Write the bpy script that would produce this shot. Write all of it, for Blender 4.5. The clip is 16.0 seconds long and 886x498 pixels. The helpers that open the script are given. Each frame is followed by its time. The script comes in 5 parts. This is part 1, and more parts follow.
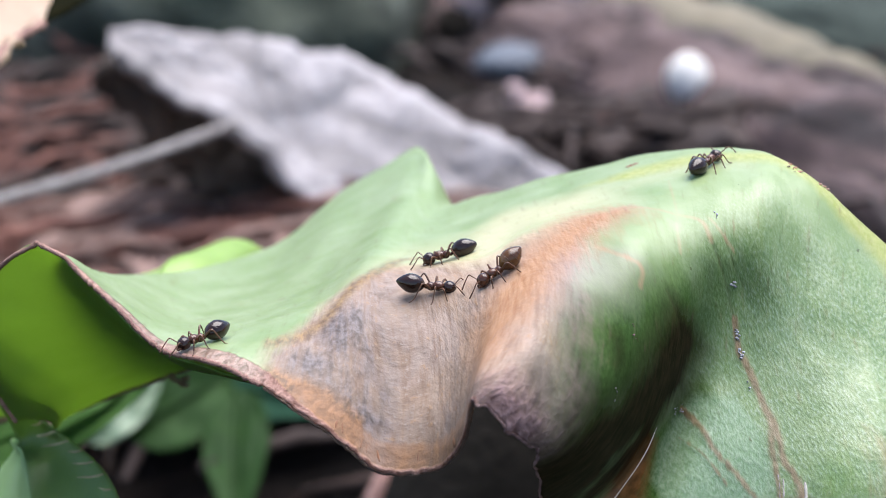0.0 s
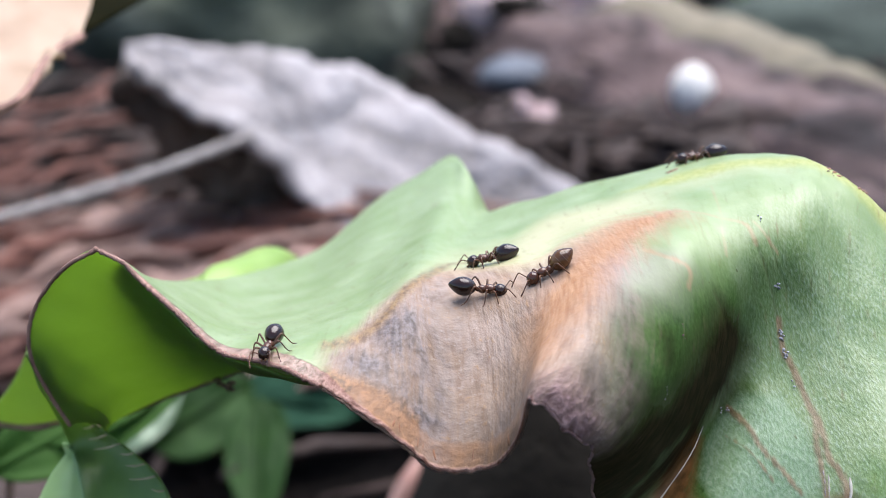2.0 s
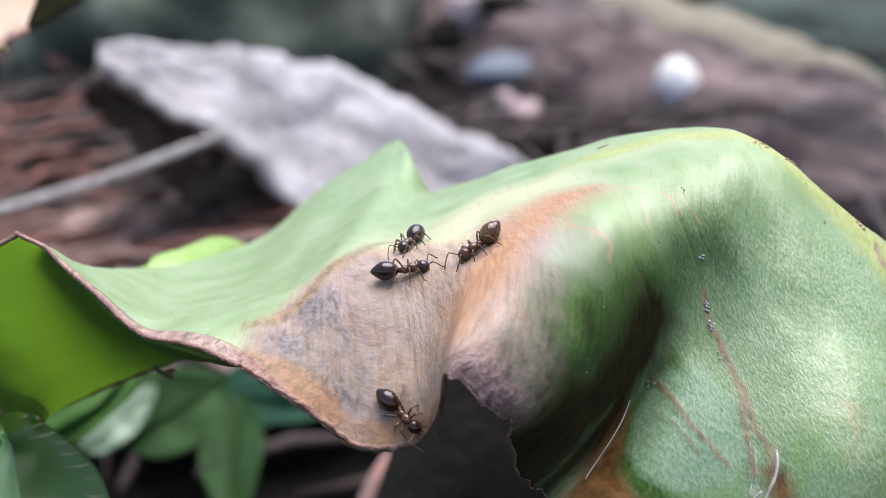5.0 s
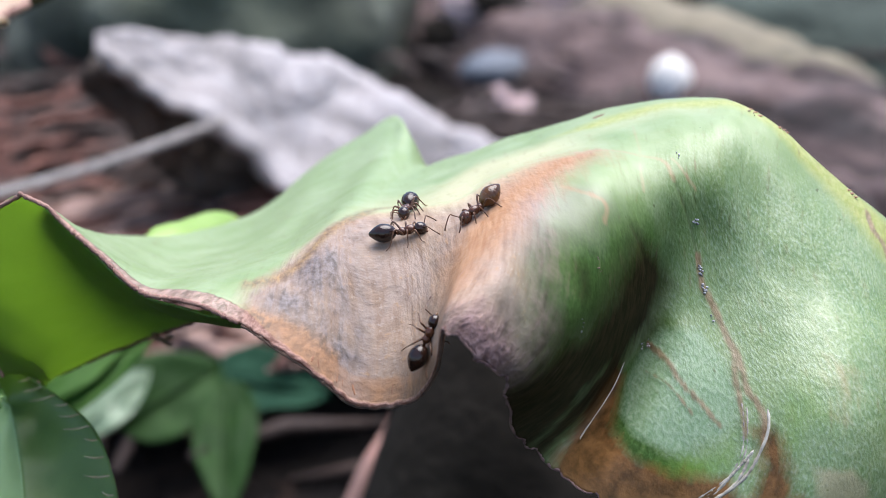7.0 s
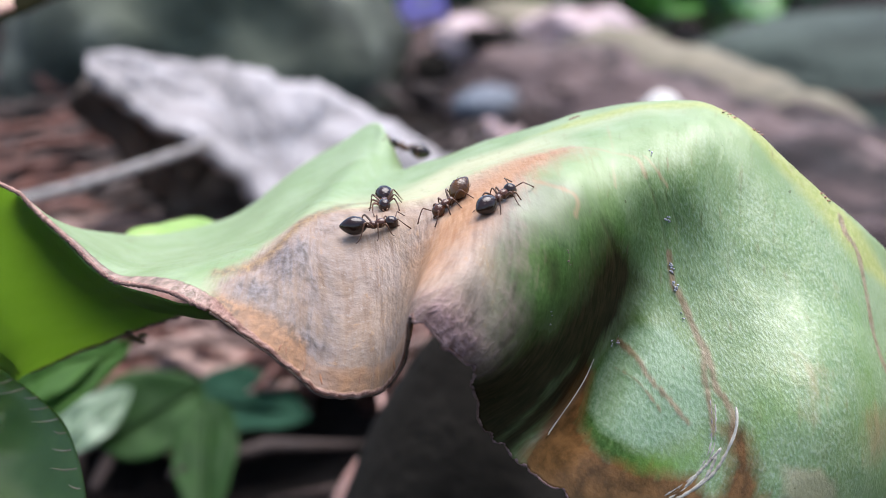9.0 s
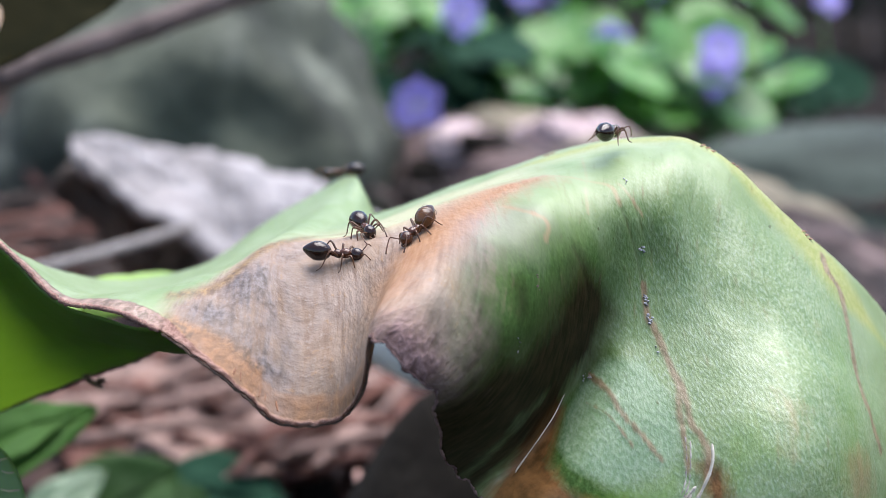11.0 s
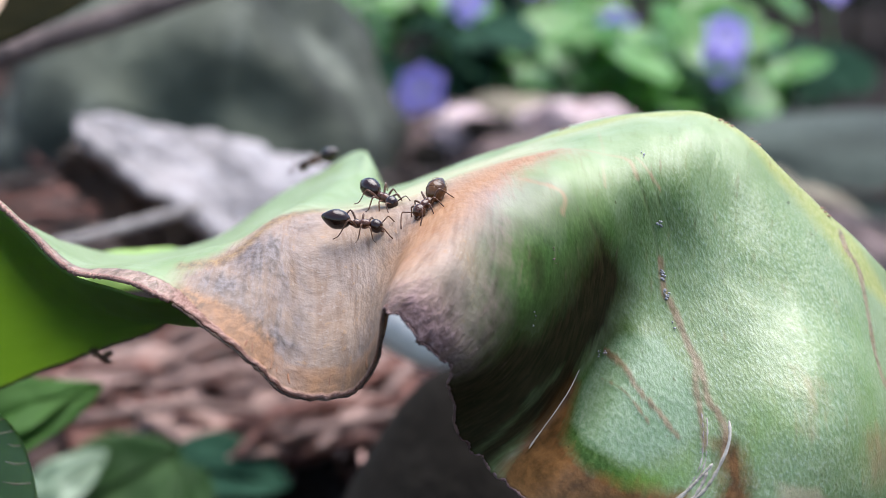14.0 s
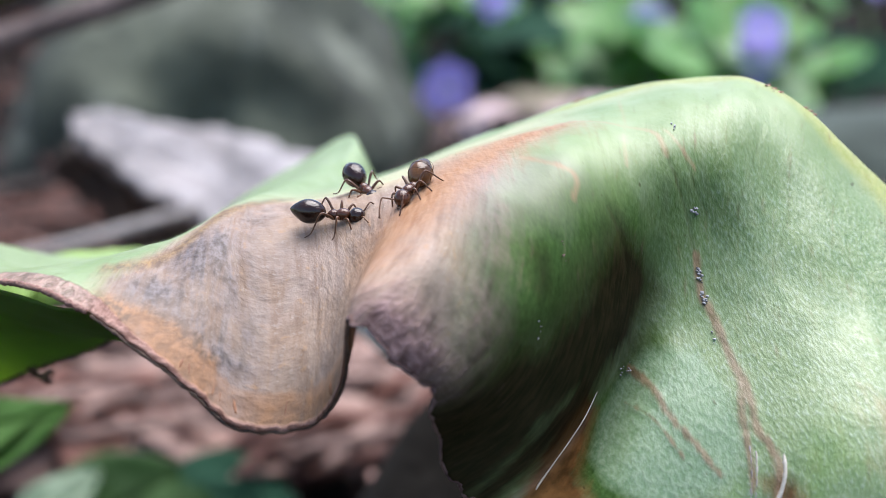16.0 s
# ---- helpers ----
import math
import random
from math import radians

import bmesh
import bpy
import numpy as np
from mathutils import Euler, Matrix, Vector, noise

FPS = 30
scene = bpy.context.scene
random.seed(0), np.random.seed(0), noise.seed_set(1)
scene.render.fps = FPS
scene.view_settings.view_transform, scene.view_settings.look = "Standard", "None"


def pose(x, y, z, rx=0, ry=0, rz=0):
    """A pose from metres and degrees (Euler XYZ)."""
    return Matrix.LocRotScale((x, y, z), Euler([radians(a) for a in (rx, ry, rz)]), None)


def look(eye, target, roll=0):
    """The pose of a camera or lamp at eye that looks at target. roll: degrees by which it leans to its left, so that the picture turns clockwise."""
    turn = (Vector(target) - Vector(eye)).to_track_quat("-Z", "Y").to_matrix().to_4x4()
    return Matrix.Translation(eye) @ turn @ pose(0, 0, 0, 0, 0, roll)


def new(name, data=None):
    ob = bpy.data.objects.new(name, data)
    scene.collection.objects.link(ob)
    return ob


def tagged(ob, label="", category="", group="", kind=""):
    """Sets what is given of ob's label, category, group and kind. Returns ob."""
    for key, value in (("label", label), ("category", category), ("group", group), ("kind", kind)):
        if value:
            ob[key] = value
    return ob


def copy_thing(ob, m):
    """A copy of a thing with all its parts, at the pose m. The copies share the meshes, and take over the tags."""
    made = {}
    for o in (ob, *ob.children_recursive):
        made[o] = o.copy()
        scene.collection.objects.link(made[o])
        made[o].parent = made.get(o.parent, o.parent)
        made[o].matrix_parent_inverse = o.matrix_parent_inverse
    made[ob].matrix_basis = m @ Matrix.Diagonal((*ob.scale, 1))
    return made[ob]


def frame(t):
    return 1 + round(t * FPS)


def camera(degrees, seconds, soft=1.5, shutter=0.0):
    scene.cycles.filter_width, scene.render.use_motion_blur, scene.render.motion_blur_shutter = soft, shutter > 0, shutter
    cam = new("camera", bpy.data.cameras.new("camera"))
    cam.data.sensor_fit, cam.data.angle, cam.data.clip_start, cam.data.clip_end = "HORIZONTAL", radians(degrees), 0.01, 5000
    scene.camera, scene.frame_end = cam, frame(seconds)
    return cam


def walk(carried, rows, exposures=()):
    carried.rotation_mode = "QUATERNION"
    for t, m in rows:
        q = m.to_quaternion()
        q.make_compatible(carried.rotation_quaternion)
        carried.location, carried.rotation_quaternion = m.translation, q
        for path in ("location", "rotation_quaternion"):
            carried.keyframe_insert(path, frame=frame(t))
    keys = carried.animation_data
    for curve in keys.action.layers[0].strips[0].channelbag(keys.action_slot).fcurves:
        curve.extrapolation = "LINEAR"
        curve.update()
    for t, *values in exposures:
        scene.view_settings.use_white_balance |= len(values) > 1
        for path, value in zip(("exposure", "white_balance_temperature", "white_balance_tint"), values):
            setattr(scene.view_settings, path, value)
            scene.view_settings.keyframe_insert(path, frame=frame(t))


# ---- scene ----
cam = camera(30, 16.0, soft=0.8)
PATH = [
    (0, pose(0.00160, 0.00167, 0.08819, 71.461, -0.462, 0.325)),
    (0.5, pose(0.00014, 0.00132, 0.08765, 71.461, -0.355, 0.431)),
    (1, pose(-0.00033, 0.00081, 0.08787, 71.559, -0.234, 0.413)),
    (1.5, pose(-0.00139, -0.00010, 0.08822, 71.759, -0.231, 0.272)),
    (2, pose(-0.00130, -0.00045, 0.08837, 71.922, -0.256, 0.050)),
    (2.5, pose(-0.00077, -0.00014, 0.08821, 71.956, -0.176, -0.040)),
    (3, pose(-0.00012, 0.00000, 0.08802, 71.971, -0.078, 0.031)),
    (3.5, pose(-0.00000, 0.00000, 0.08800, 72.001, 0.001, 0.003)),
    (4, pose(0.00077, -0.00016, 0.08783, 72.115, 0.181, 0.010)),
    (4.5, pose(0.00144, -0.00006, 0.08724, 72.141, 0.520, -0.042)),
    (5, pose(0.00306, -0.00035, 0.08684, 72.079, 0.850, -0.046)),
    (7.5, pose(0.00255, -0.00241, 0.08471, 72.364, 0.119, -0.231)),
    (8, pose(0.00239, -0.00255, 0.08429, 72.521, -0.136, -0.290)),
    (8.5, pose(0.00285, -0.00267, 0.08348, 72.911, -0.466, -0.266)),
    (9, pose(0.00395, -0.00285, 0.08255, 73.797, -0.704, -0.059)),
    (9.5, pose(0.00483, -0.00194, 0.08104, 75.045, -0.937, 0.139)),
    (10, pose(0.00556, -0.00153, 0.07893, 76.628, -1.279, 0.339)),
    (12.5, pose(0.00540, -0.00010, 0.07660, 78.451, -2.076, -0.477)),
    (13, pose(0.00419, -0.00103, 0.07705, 78.390, -2.260, -0.406)),
    (13.5, pose(0.00449, -0.00068, 0.07669, 78.300, -2.191, -0.435)),
    (14, pose(0.00489, 0.00002, 0.07610, 77.643, -2.086, 0.136)),
    (14.5, pose(0.00304, -0.00020, 0.07712, 77.476, -1.748, 1.307)),
    (15, pose(0.00474, -0.00036, 0.07684, 77.626, -1.712, 1.022)),
    (15.5, pose(0.00633, 0.01164, 0.07337, 77.684, -1.577, 1.391)),
    (16, pose(0.00697, 0.01465, 0.07262, 77.749, -1.282, 1.206)),
]
walk(cam, PATH)

# ---- world, sun, exposure ----
cam.data.dof.use_dof = True
cam.data.dof.focus_distance = 0.0805
cam.data.dof.aperture_fstop = 54

world = bpy.data.worlds.new("sky")
scene.world = world
world.use_nodes = True
sky = world.node_tree.nodes.new("ShaderNodeTexSky")
sky.sky_type = "NISHITA"
sky.sun_disc = False
sky.sun_elevation, sky.sun_rotation = radians(77), radians(45)
back = world.node_tree.nodes["Background"]
world.node_tree.links.new(sky.outputs[0], back.inputs[0])
back.inputs[1].default_value = 0.15

sun_data = bpy.data.lights.new("sun", "SUN")
sun_data.energy, sun_data.angle, sun_data.color = 4.1, radians(58), (1.0, 0.962, 0.978)
sun = new("sun", sun_data)
sun.matrix_world = look((0.11, 0.19, 0.72), (0, 0.08, 0.05))
scene.view_settings.exposure = 0.98

MM = 0.001


# ---- helpers of this scene ----
def part(name, bm, material, parent=None, label="", smooth=True):
    mesh = bpy.data.meshes.new(name)
    bm.to_mesh(mesh)
    bm.free()
    if smooth:
        mesh.polygons.foreach_set("use_smooth", [True] * len(mesh.polygons))
    mesh.materials.append(material)
    ob = new(name, mesh)
    if parent is not None:
        ob.parent = parent
    if label:
        ob["label"] = label
    return ob


def spline(points, n):
    """n points along a Catmull-Rom curve through points (array k x d), even in the parameter of chord length."""
    p = np.asarray(points, float)
    chord = np.maximum(np.linalg.norm(np.diff(p, axis=0), axis=1), 1e-9) ** 0.5
    s = np.concatenate([[0], np.cumsum(chord)])
    m = np.zeros_like(p)
    for i in range(len(p)):
        a, b = max(i - 1, 0), min(i + 1, len(p) - 1)
        m[i] = (p[b] - p[a]) / (s[b] - s[a])
    out = []
    for q in np.linspace(0, s[-1], n):
        i = min(int(np.searchsorted(s, q, side="right")) - 1, len(p) - 2)
        h = s[i + 1] - s[i]
        w = (q - s[i]) / h
        out.append((2 * w**3 - 3 * w**2 + 1) * p[i] + (w**3 - 2 * w**2 + w) * h * m[i]
                   + (3 * w**2 - 2 * w**3) * p[i + 1] + (w**3 - w**2) * h * m[i + 1])
    return np.array(out)


def even(points, n):
    """The same curve, n points even in length."""
    d = spline(points, 200)
    s = np.concatenate([[0], np.cumsum(np.linalg.norm(np.diff(d, axis=0), axis=1))])
    q = np.linspace(0, s[-1], n)
    return np.stack([np.interp(q, s, d[:, k]) for k in range(d.shape[1])], 1)


def sheet(grid, closed=False):
    """A bmesh of quads over a grid (rows x columns x 3)."""
    bm = bmesh.new()
    r, c = grid.shape[:2]
    vs = [[bm.verts.new(grid[i, j]) for j in range(c)] for i in range(r)]
    for i in range(r - 1):
        for j in range(c - 1 + closed):
            bm.faces.new((vs[i][j], vs[i][(j + 1) % c], vs[i + 1][(j + 1) % c], vs[i + 1][j]))
    return bm


def normals_of(g):
    du, dv = np.gradient(g, axis=0), np.gradient(g, axis=1)
    n = np.cross(du, dv)
    return n / np.maximum(np.linalg.norm(n, axis=2, keepdims=True), 1e-12)


def thick_sheet(g, thickness, taper=3):
    """A closed slab over a grid: front, back and edges, thinner at the rim."""
    n = normals_of(g)
    r, c = g.shape[:2]
    i, j = np.meshgrid(np.arange(r), np.arange(c), indexing="ij")
    e = np.minimum(np.minimum(i, r - 1 - i), np.minimum(j, c - 1 - j))
    w = thickness * (0.35 + 0.65 * np.clip(e / taper, 0, 1))[:, :, None] / 2
    return slab(g + n * w, g - n * w)


def slab(top, low):
    bm = bmesh.new()
    r, c = top.shape[:2]
    a = [[bm.verts.new(top[i, j]) for j in range(c)] for i in range(r)]
    b = [[bm.verts.new(low[i, j]) for j in range(c)] for i in range(r)]
    for i in range(r - 1):
        for j in range(c - 1):
            bm.faces.new((a[i][j], a[i][j + 1], a[i + 1][j + 1], a[i + 1][j]))
            bm.faces.new((b[i][j], b[i + 1][j], b[i + 1][j + 1], b[i][j + 1]))
    ring = [(0, j) for j in range(c)] + [(i, c - 1) for i in range(1, r)] + [(r - 1, j) for j in range(c - 2, -1, -1)] + [(i, 0) for i in range(r - 2, 0, -1)]
    for k in range(len(ring)):
        (i, j), (p, q) = ring[k], ring[(k + 1) % len(ring)]
        bm.faces.new((a[i][j], b[i][j], b[p][q], a[p][q]))
    return bm


def tube(points, radii, sides=8, n=None, bm=None):
    """A closed round tube along a curve; radii: one or one for each point."""
    p = np.asarray(points, float)
    radii = np.full(len(p), radii, float) if np.isscalar(radii) else np.asarray(radii, float)
    if n:
        both = even(np.column_stack([p, radii]), n)
        p, radii = both[:, :3], both[:, 3]
    bm = bm or bmesh.new()
    up = None
    rings = []
    for i in range(len(p)):
        d = p[min(i + 1, len(p) - 1)] - p[max(i - 1, 0)]
        d = d / max(np.linalg.norm(d), 1e-12)
        if up is None:
            up = np.array([0, 0, 1.0]) if abs(d[2]) < 0.9 else np.array([1.0, 0, 0])
        a = np.cross(d, up)
        a /= np.linalg.norm(a)
        up = np.cross(a, d)
        rings.append([bm.verts.new(p[i] + radii[i] * (np.cos(t) * a + np.sin(t) * up)) for t in np.arange(sides) * 2 * np.pi / sides])
    for r0, r1 in zip(rings, rings[1:]):
        for k in range(sides):
            bm.faces.new((r0[k], r0[(k + 1) % sides], r1[(k + 1) % sides], r1[k]))
    bm.faces.new(rings[0][::-1])
    bm.faces.new(rings[-1])
    return bm


def blob(size, centre=(0, 0, 0), rough=0.0, scale=1.0, seed=0, level=3, bm=None, turn=None):
    """An ellipsoid with noise on it."""
    bm = bm or bmesh.new()
    made = bmesh.ops.create_icosphere(bm, subdivisions=level, radius=1.0)["verts"]
    for v in made:
        k = 1.0
        if rough:
            q = v.co * scale + Vector((seed * 7.1, seed * 3.3, seed * 1.7))
            k += rough * noise.fractal(q, 1.0, 2.0, 4)
        v.co = Vector((v.co.x * size[0] * k, v.co.y * size[1] * k, v.co.z * size[2] * k))
        if turn is not None:
            v.co = turn @ v.co
        v.co += Vector(centre)
    return bm


class Nodes:
    """Small helper to write node materials."""

    def __init__(self, name):
        self.mat = bpy.data.materials.new(name)
        self.mat.use_nodes = True
        self.tree = self.mat.node_tree
        self.bsdf = self.tree.nodes["Principled BSDF"]
        self.at = None

    def node(self, kind, **values):
        n = self.tree.nodes.new(kind)
        for k, v in values.items():
            n.inputs[k.replace("_", " ")].default_value = v
        return n

    def link(self, a, b):
        self.tree.links.new(a, b)

    def coords(self, stretch=(1, 1, 1), rotation=(0, 0, 0)):
        tc = self.node("ShaderNodeTexCoord")
        m = self.node("ShaderNodeMapping")
        m.inputs["Scale"].default_value = stretch
        m.inputs["Rotation"].default_value = rotation
        self.link(tc.outputs["Object"], m.inputs[0])
        return m.outputs[0]

    def noise(self, scale, detail=5, rough=0.55, stretch=None, rotation=(0, 0, 0), distort=0.0):
        n = self.node("ShaderNodeTexNoise", Scale=scale, Detail=detail, Roughness=rough, Distortion=distort)
        self.link(self.coords(stretch or (1, 1, 1), rotation), n.inputs["Vector"])
        return n.outputs["Fac"]

    def ramp(self, fac, *stops):
        r = self.node("ShaderNodeValToRGB")
        el = r.color_ramp.elements
        while len(el) < len(stops):
            el.new(0.5)
        for e, (p, c) in zip(el, stops):
            e.position = p
            e.color = (c, c, c, 1) if np.isscalar(c) else (*c, 1)
        self.link(fac, r.inputs[0])
        return r.outputs[0]

    def mix(self, fac, a, b, blend="MIX"):
        m = self.node("ShaderNodeMix")
        m.data_type, m.blend_type = "RGBA", blend
        for key, v in ((0, fac), (6, a), (7, b)):
            if hasattr(v, "is_output"):
                self.link(v, m.inputs[key])
            elif key:
                m.inputs[key].default_value = (*v, 1)
            else:
                m.inputs[0].default_value = v
        return m.outputs[2]

    def math(self, op, a, b=0.0, clamp=False):
        m = self.node("ShaderNodeMath")
        m.operation, m.use_clamp = op, clamp
        for k, v in enumerate((a, b)):
            if hasattr(v, "is_output"):
                self.link(v, m.inputs[k])
            else:
                m.inputs[k].default_value = v
        return m.outputs[0]

    def attribute(self, name):
        n = self.node("ShaderNodeAttribute")
        n.attribute_name = name
        return n.outputs["Fac"]

    def bump(self, height, distance, strength=1.0, after=None):
        b = self.node("ShaderNodeBump", Strength=strength, Distance=distance)
        self.link(height, b.inputs["Height"])
        if after is not None:
            self.link(after, b.inputs["Normal"])
        return b.outputs[0]

    def done(self, colour, rough=0.5, normal=None, **more):
        i = self.bsdf.inputs
        for key, v in (("Base Color", colour), ("Roughness", rough), ("Normal", normal), *((k.replace("_", " "), v) for k, v in more.items())):
            if v is None:
                continue
            if hasattr(v, "is_output"):
                self.link(v, i[key])
            else:
                i[key].default_value = (*v, 1) if isinstance(v, tuple) and len(v) == 3 and key == "Base Color" else v
        return self.mat


def two_tone(name, a, b, scale, rough=0.6, bump=0.0, fine=0.0, stretch=None, lo=0.35, hi=0.65, third=None, **more):
    """A material mottled between two colours, with fine grain and relief."""
    n = Nodes(name)
    big = n.noise(scale, stretch=stretch)
    col = n.mix(n.ramp(big, (lo, 0.0), (hi, 1.0)), a, b)
    if third:
        col = n.mix(n.ramp(n.noise(scale * 2.7, stretch=stretch), (0.55, 0.0), (0.7, 1.0)), col, third)
    grain = n.noise(scale * 9, 4, 0.6, stretch)
    col = n.mix(0.5, col, n.ramp(grain, (0.3, 0.6), (0.7, 1.0)), "MULTIPLY")
    normal = n.bump(grain, bump) if bump else None
    if fine:
        normal = n.bump(big, fine, after=normal)
    return n.done(col, rough, normal, **more)


# ---- materials ----
def leaf_material(name, green, pale, spec=0.5, translucent=0.3, glow=(0.30, 0.50, 0.03), gloss=0.4, plain=False):
    n = Nodes(name)
    if plain:
        where = n.coords()
        tex = n.node("ShaderNodeTexNoise", Scale=260.0, Detail=5.0, Roughness=0.6)
        n.link(where, tex.inputs["Vector"])
        grain = tex.outputs["Fac"]
        col = n.mix(n.ramp(grain, (0.3, 0.0), (0.7, 1.0)), green, pale)
        normal = n.bump(grain, 0.0002, 0.4)
        rough, coat = gloss, 0.0
    else:
        at = n.node("ShaderNodeAttribute")
        at.attribute_name = "flow"

        def flow(scale, detail, rough, stretch):
            m = n.node("ShaderNodeMapping")
            m.inputs["Scale"].default_value = stretch
            n.link(at.outputs["Vector"], m.inputs[0])
            t = n.node("ShaderNodeTexNoise", Scale=scale, Detail=detail, Roughness=rough)
            n.link(m.outputs[0], t.inputs["Vector"])
            return t.outputs["Fac"]

        streak = flow(1.0, 5, 0.58, (2.3, 0.30, 1))
        fine = flow(1.0, 4, 0.6, (5.0, 0.7, 1))
        cloud = flow(0.32, 4, 0.55, (1, 1, 1))
        mottle = flow(1.3, 5, 0.6, (1, 0.75, 1))
        pebble = flow(5.5, 4, 0.6, (1, 0.7, 1))
        speck = flow(2.4, 3, 0.65, (1, 0.8, 1))
        ragged = n.math("ADD", n.math("MULTIPLY", n.math("SUBTRACT", streak, 0.5), 0.9), n.math("MULTIPLY", n.math("SUBTRACT", mottle, 0.5), 0.5))

        def spread(key, lo, hi, rag=0.6):
            return n.ramp(n.math("ADD", n.attribute(key), n.math("MULTIPLY", ragged, rag)), (lo, 0.0), (hi, 1.0))

        def over(col, key, colour, amount, lo=0.35, hi=0.75, rag=0.5):
            return n.mix(n.math("MULTIPLY", spread(key, lo, hi, rag), amount), col, colour)

        grainy = spread("coarse", 0.2, 0.8, 0.5)
        leaf = n.mix(n.ramp(cloud, (0.35, 0.0), (0.65, 1.0)), green, pale)
        leaf = n.mix(n.math("MULTIPLY", n.ramp(mottle, (0.38, 1.0), (0.60, 0.0)), n.math("MULTIPLY", grainy, 0.55)), leaf, (0.13, 0.23, 0.085))
        leaf = n.mix(n.math("MULTIPLY", n.ramp(pebble, (0.50, 0.0), (0.66, 1.0)), n.math("MULTIPLY", grainy, 0.55)), leaf, (0.46, 0.55, 0.39))
        leaf = n.mix(n.math("MULTIPLY", n.ramp(pebble, (0.36, 1.0), (0.47, 0.0)), n.math("MULTIPLY", grainy, 0.60)), leaf, (0.10, 0.18, 0.06))
        leaf = n.mix(n.math("MULTIPLY", n.ramp(streak, (0.55, 0.0), (0.72, 1.0)), 0.12), leaf, (0.12, 0.21, 0.07))
        dead = n.mix(n.ramp(streak, (0.34, 0.0), (0.62, 1.0)), (0.23, 0.158, 0.12), (0.50, 0.385, 0.315))
        dead = n.mix(n.math("MULTIPLY", n.ramp(fine, (0.50, 0.0), (0.66, 1.0)), 0.35), dead, (0.52, 0.415, 0.325))
        dead = n.mix(n.math("MULTIPLY", n.ramp(fine, (0.36, 1.0), (0.48, 0.0)), 0.35), dead, (0.22, 0.15, 0.10))
        dead = n.mix(n.math("MULTIPLY", n.ramp(cloud, (0.44, 1.0), (0.58, 0.0)), 0.35), dead, (0.37, 0.245, 0.145))
        dead = n.mix(n.math("MULTIPLY", n.ramp(mottle, (0.36, 1.0), (0.50, 0.0)), 0.40), dead, (0.20, 0.16, 0.13))
        dead = n.mix(n.math("MULTIPLY", n.ramp(pebble, (0.58, 0.0), (0.68, 1.0)), 0.40), dead, (0.60, 0.51, 0.43))
        dead = n.mix(n.math("MULTIPLY", n.ramp(speck, (0.60, 0.0), (0.68, 1.0)), 0.45), dead, (0.48, 0.27, 0.13))
        dead = over(dead, "slate", n.mix(n.ramp(speck, (0.40, 0.0), (0.60, 1.0)), (0.075, 0.07, 0.075), (0.25, 0.22, 0.22)), 0.9, 0.15, 0.72, 1.5)
        dead = over(dead, "scorch", n.mix(n.ramp(speck, (0.42, 0.0), (0.58, 1.0)), (0.20, 0.125, 0.075), (0.47, 0.24, 0.11)), 0.75, 0.25, 0.75, 1.2)
        mask = spread("dead", 0.25, 0.75, 0.3)
        col = n.mix(mask, leaf, dead)
        col = over(col, "gold", (0.60, 0.545, 0.33), 0.8, 0.1, 0.9, 0.3)
        col = over(col, "border", n.mix(n.ramp(speck, (0.38, 0.0), (0.62, 1.0)), (0.13, 0.08, 0.05), (0.36, 0.23, 0.10)), 0.8, 0.25, 0.85, 0.9)
        # dark green pigment, deepened by the valley's shade put into the colour
        col = over(col, "stain_shade", n.mix(n.ramp(n.math("ADD", n.math("MULTIPLY", streak, 0.5), n.math("MULTIPLY", pebble, 0.5)), (0.38, 0.0), (0.62, 1.0)), (0.022, 0.060, 0.010), (0.085, 0.165, 0.038)), 0.94, 0.0, 0.95, 0.25)
        col = over(col, "lime", (0.16, 0.29, 0.045), 0.75, 0.2, 0.95, 0.9)
        col = over(col, "rim", n.mix(n.ramp(speck, (0.40, 0.0), (0.62, 1.0)), (0.33, 0.35, 0.055), (0.47, 0.46, 0.14)), 0.85, 0.1, 0.95, 0.5)
        # lavender dead tissue, painted paler in place of its sky sheen
        col = over(col, "sheen_tint", (0.40, 0.335, 0.33), 0.6, 0.1, 0.95, 0.4)
        col = over(col, "rust", n.mix(n.ramp(fine, (0.30, 0.0), (0.68, 1.0)), (0.36, 0.17, 0.08), (0.50, 0.29, 0.16)), 0.9, 0.1, 0.9, 1.0)
        col = over(col, "ash", n.mix(n.ramp(mottle, (0.36, 0.0), (0.62, 1.0)), (0.05, 0.042, 0.03), (0.21, 0.165, 0.13)), 0.9, 0.1, 0.75, 0.9)
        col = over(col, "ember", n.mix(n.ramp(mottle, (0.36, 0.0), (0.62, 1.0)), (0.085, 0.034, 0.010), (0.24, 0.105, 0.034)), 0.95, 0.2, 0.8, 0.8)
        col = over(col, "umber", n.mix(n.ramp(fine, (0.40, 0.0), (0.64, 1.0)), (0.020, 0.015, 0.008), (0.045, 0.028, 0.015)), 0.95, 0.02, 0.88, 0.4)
        col = over(col, "pouch", n.mix(n.ramp(pebble, (0.38, 0.0), (0.62, 1.0)), (0.20, 0.32, 0.17), (0.34, 0.45, 0.28)), 0.75, 0.15, 0.75, 0.5)
        col = over(col, "tan", (0.52, 0.42, 0.26), 0.7)
        col = over(col, "plum", n.mix(n.ramp(speck, (0.38, 0.0), (0.62, 1.0)), (0.085, 0.045, 0.05), (0.30, 0.19, 0.19)), 0.88, 0.2, 0.85, 1.2)
        col = over(col, "crack", (0.06, 0.055, 0.025), 0.75, 0.3, 0.9, 0.7)
        col = over(col, "blush", (0.46, 0.27, 0.17), 0.6, 0.2, 0.9, 0.9)
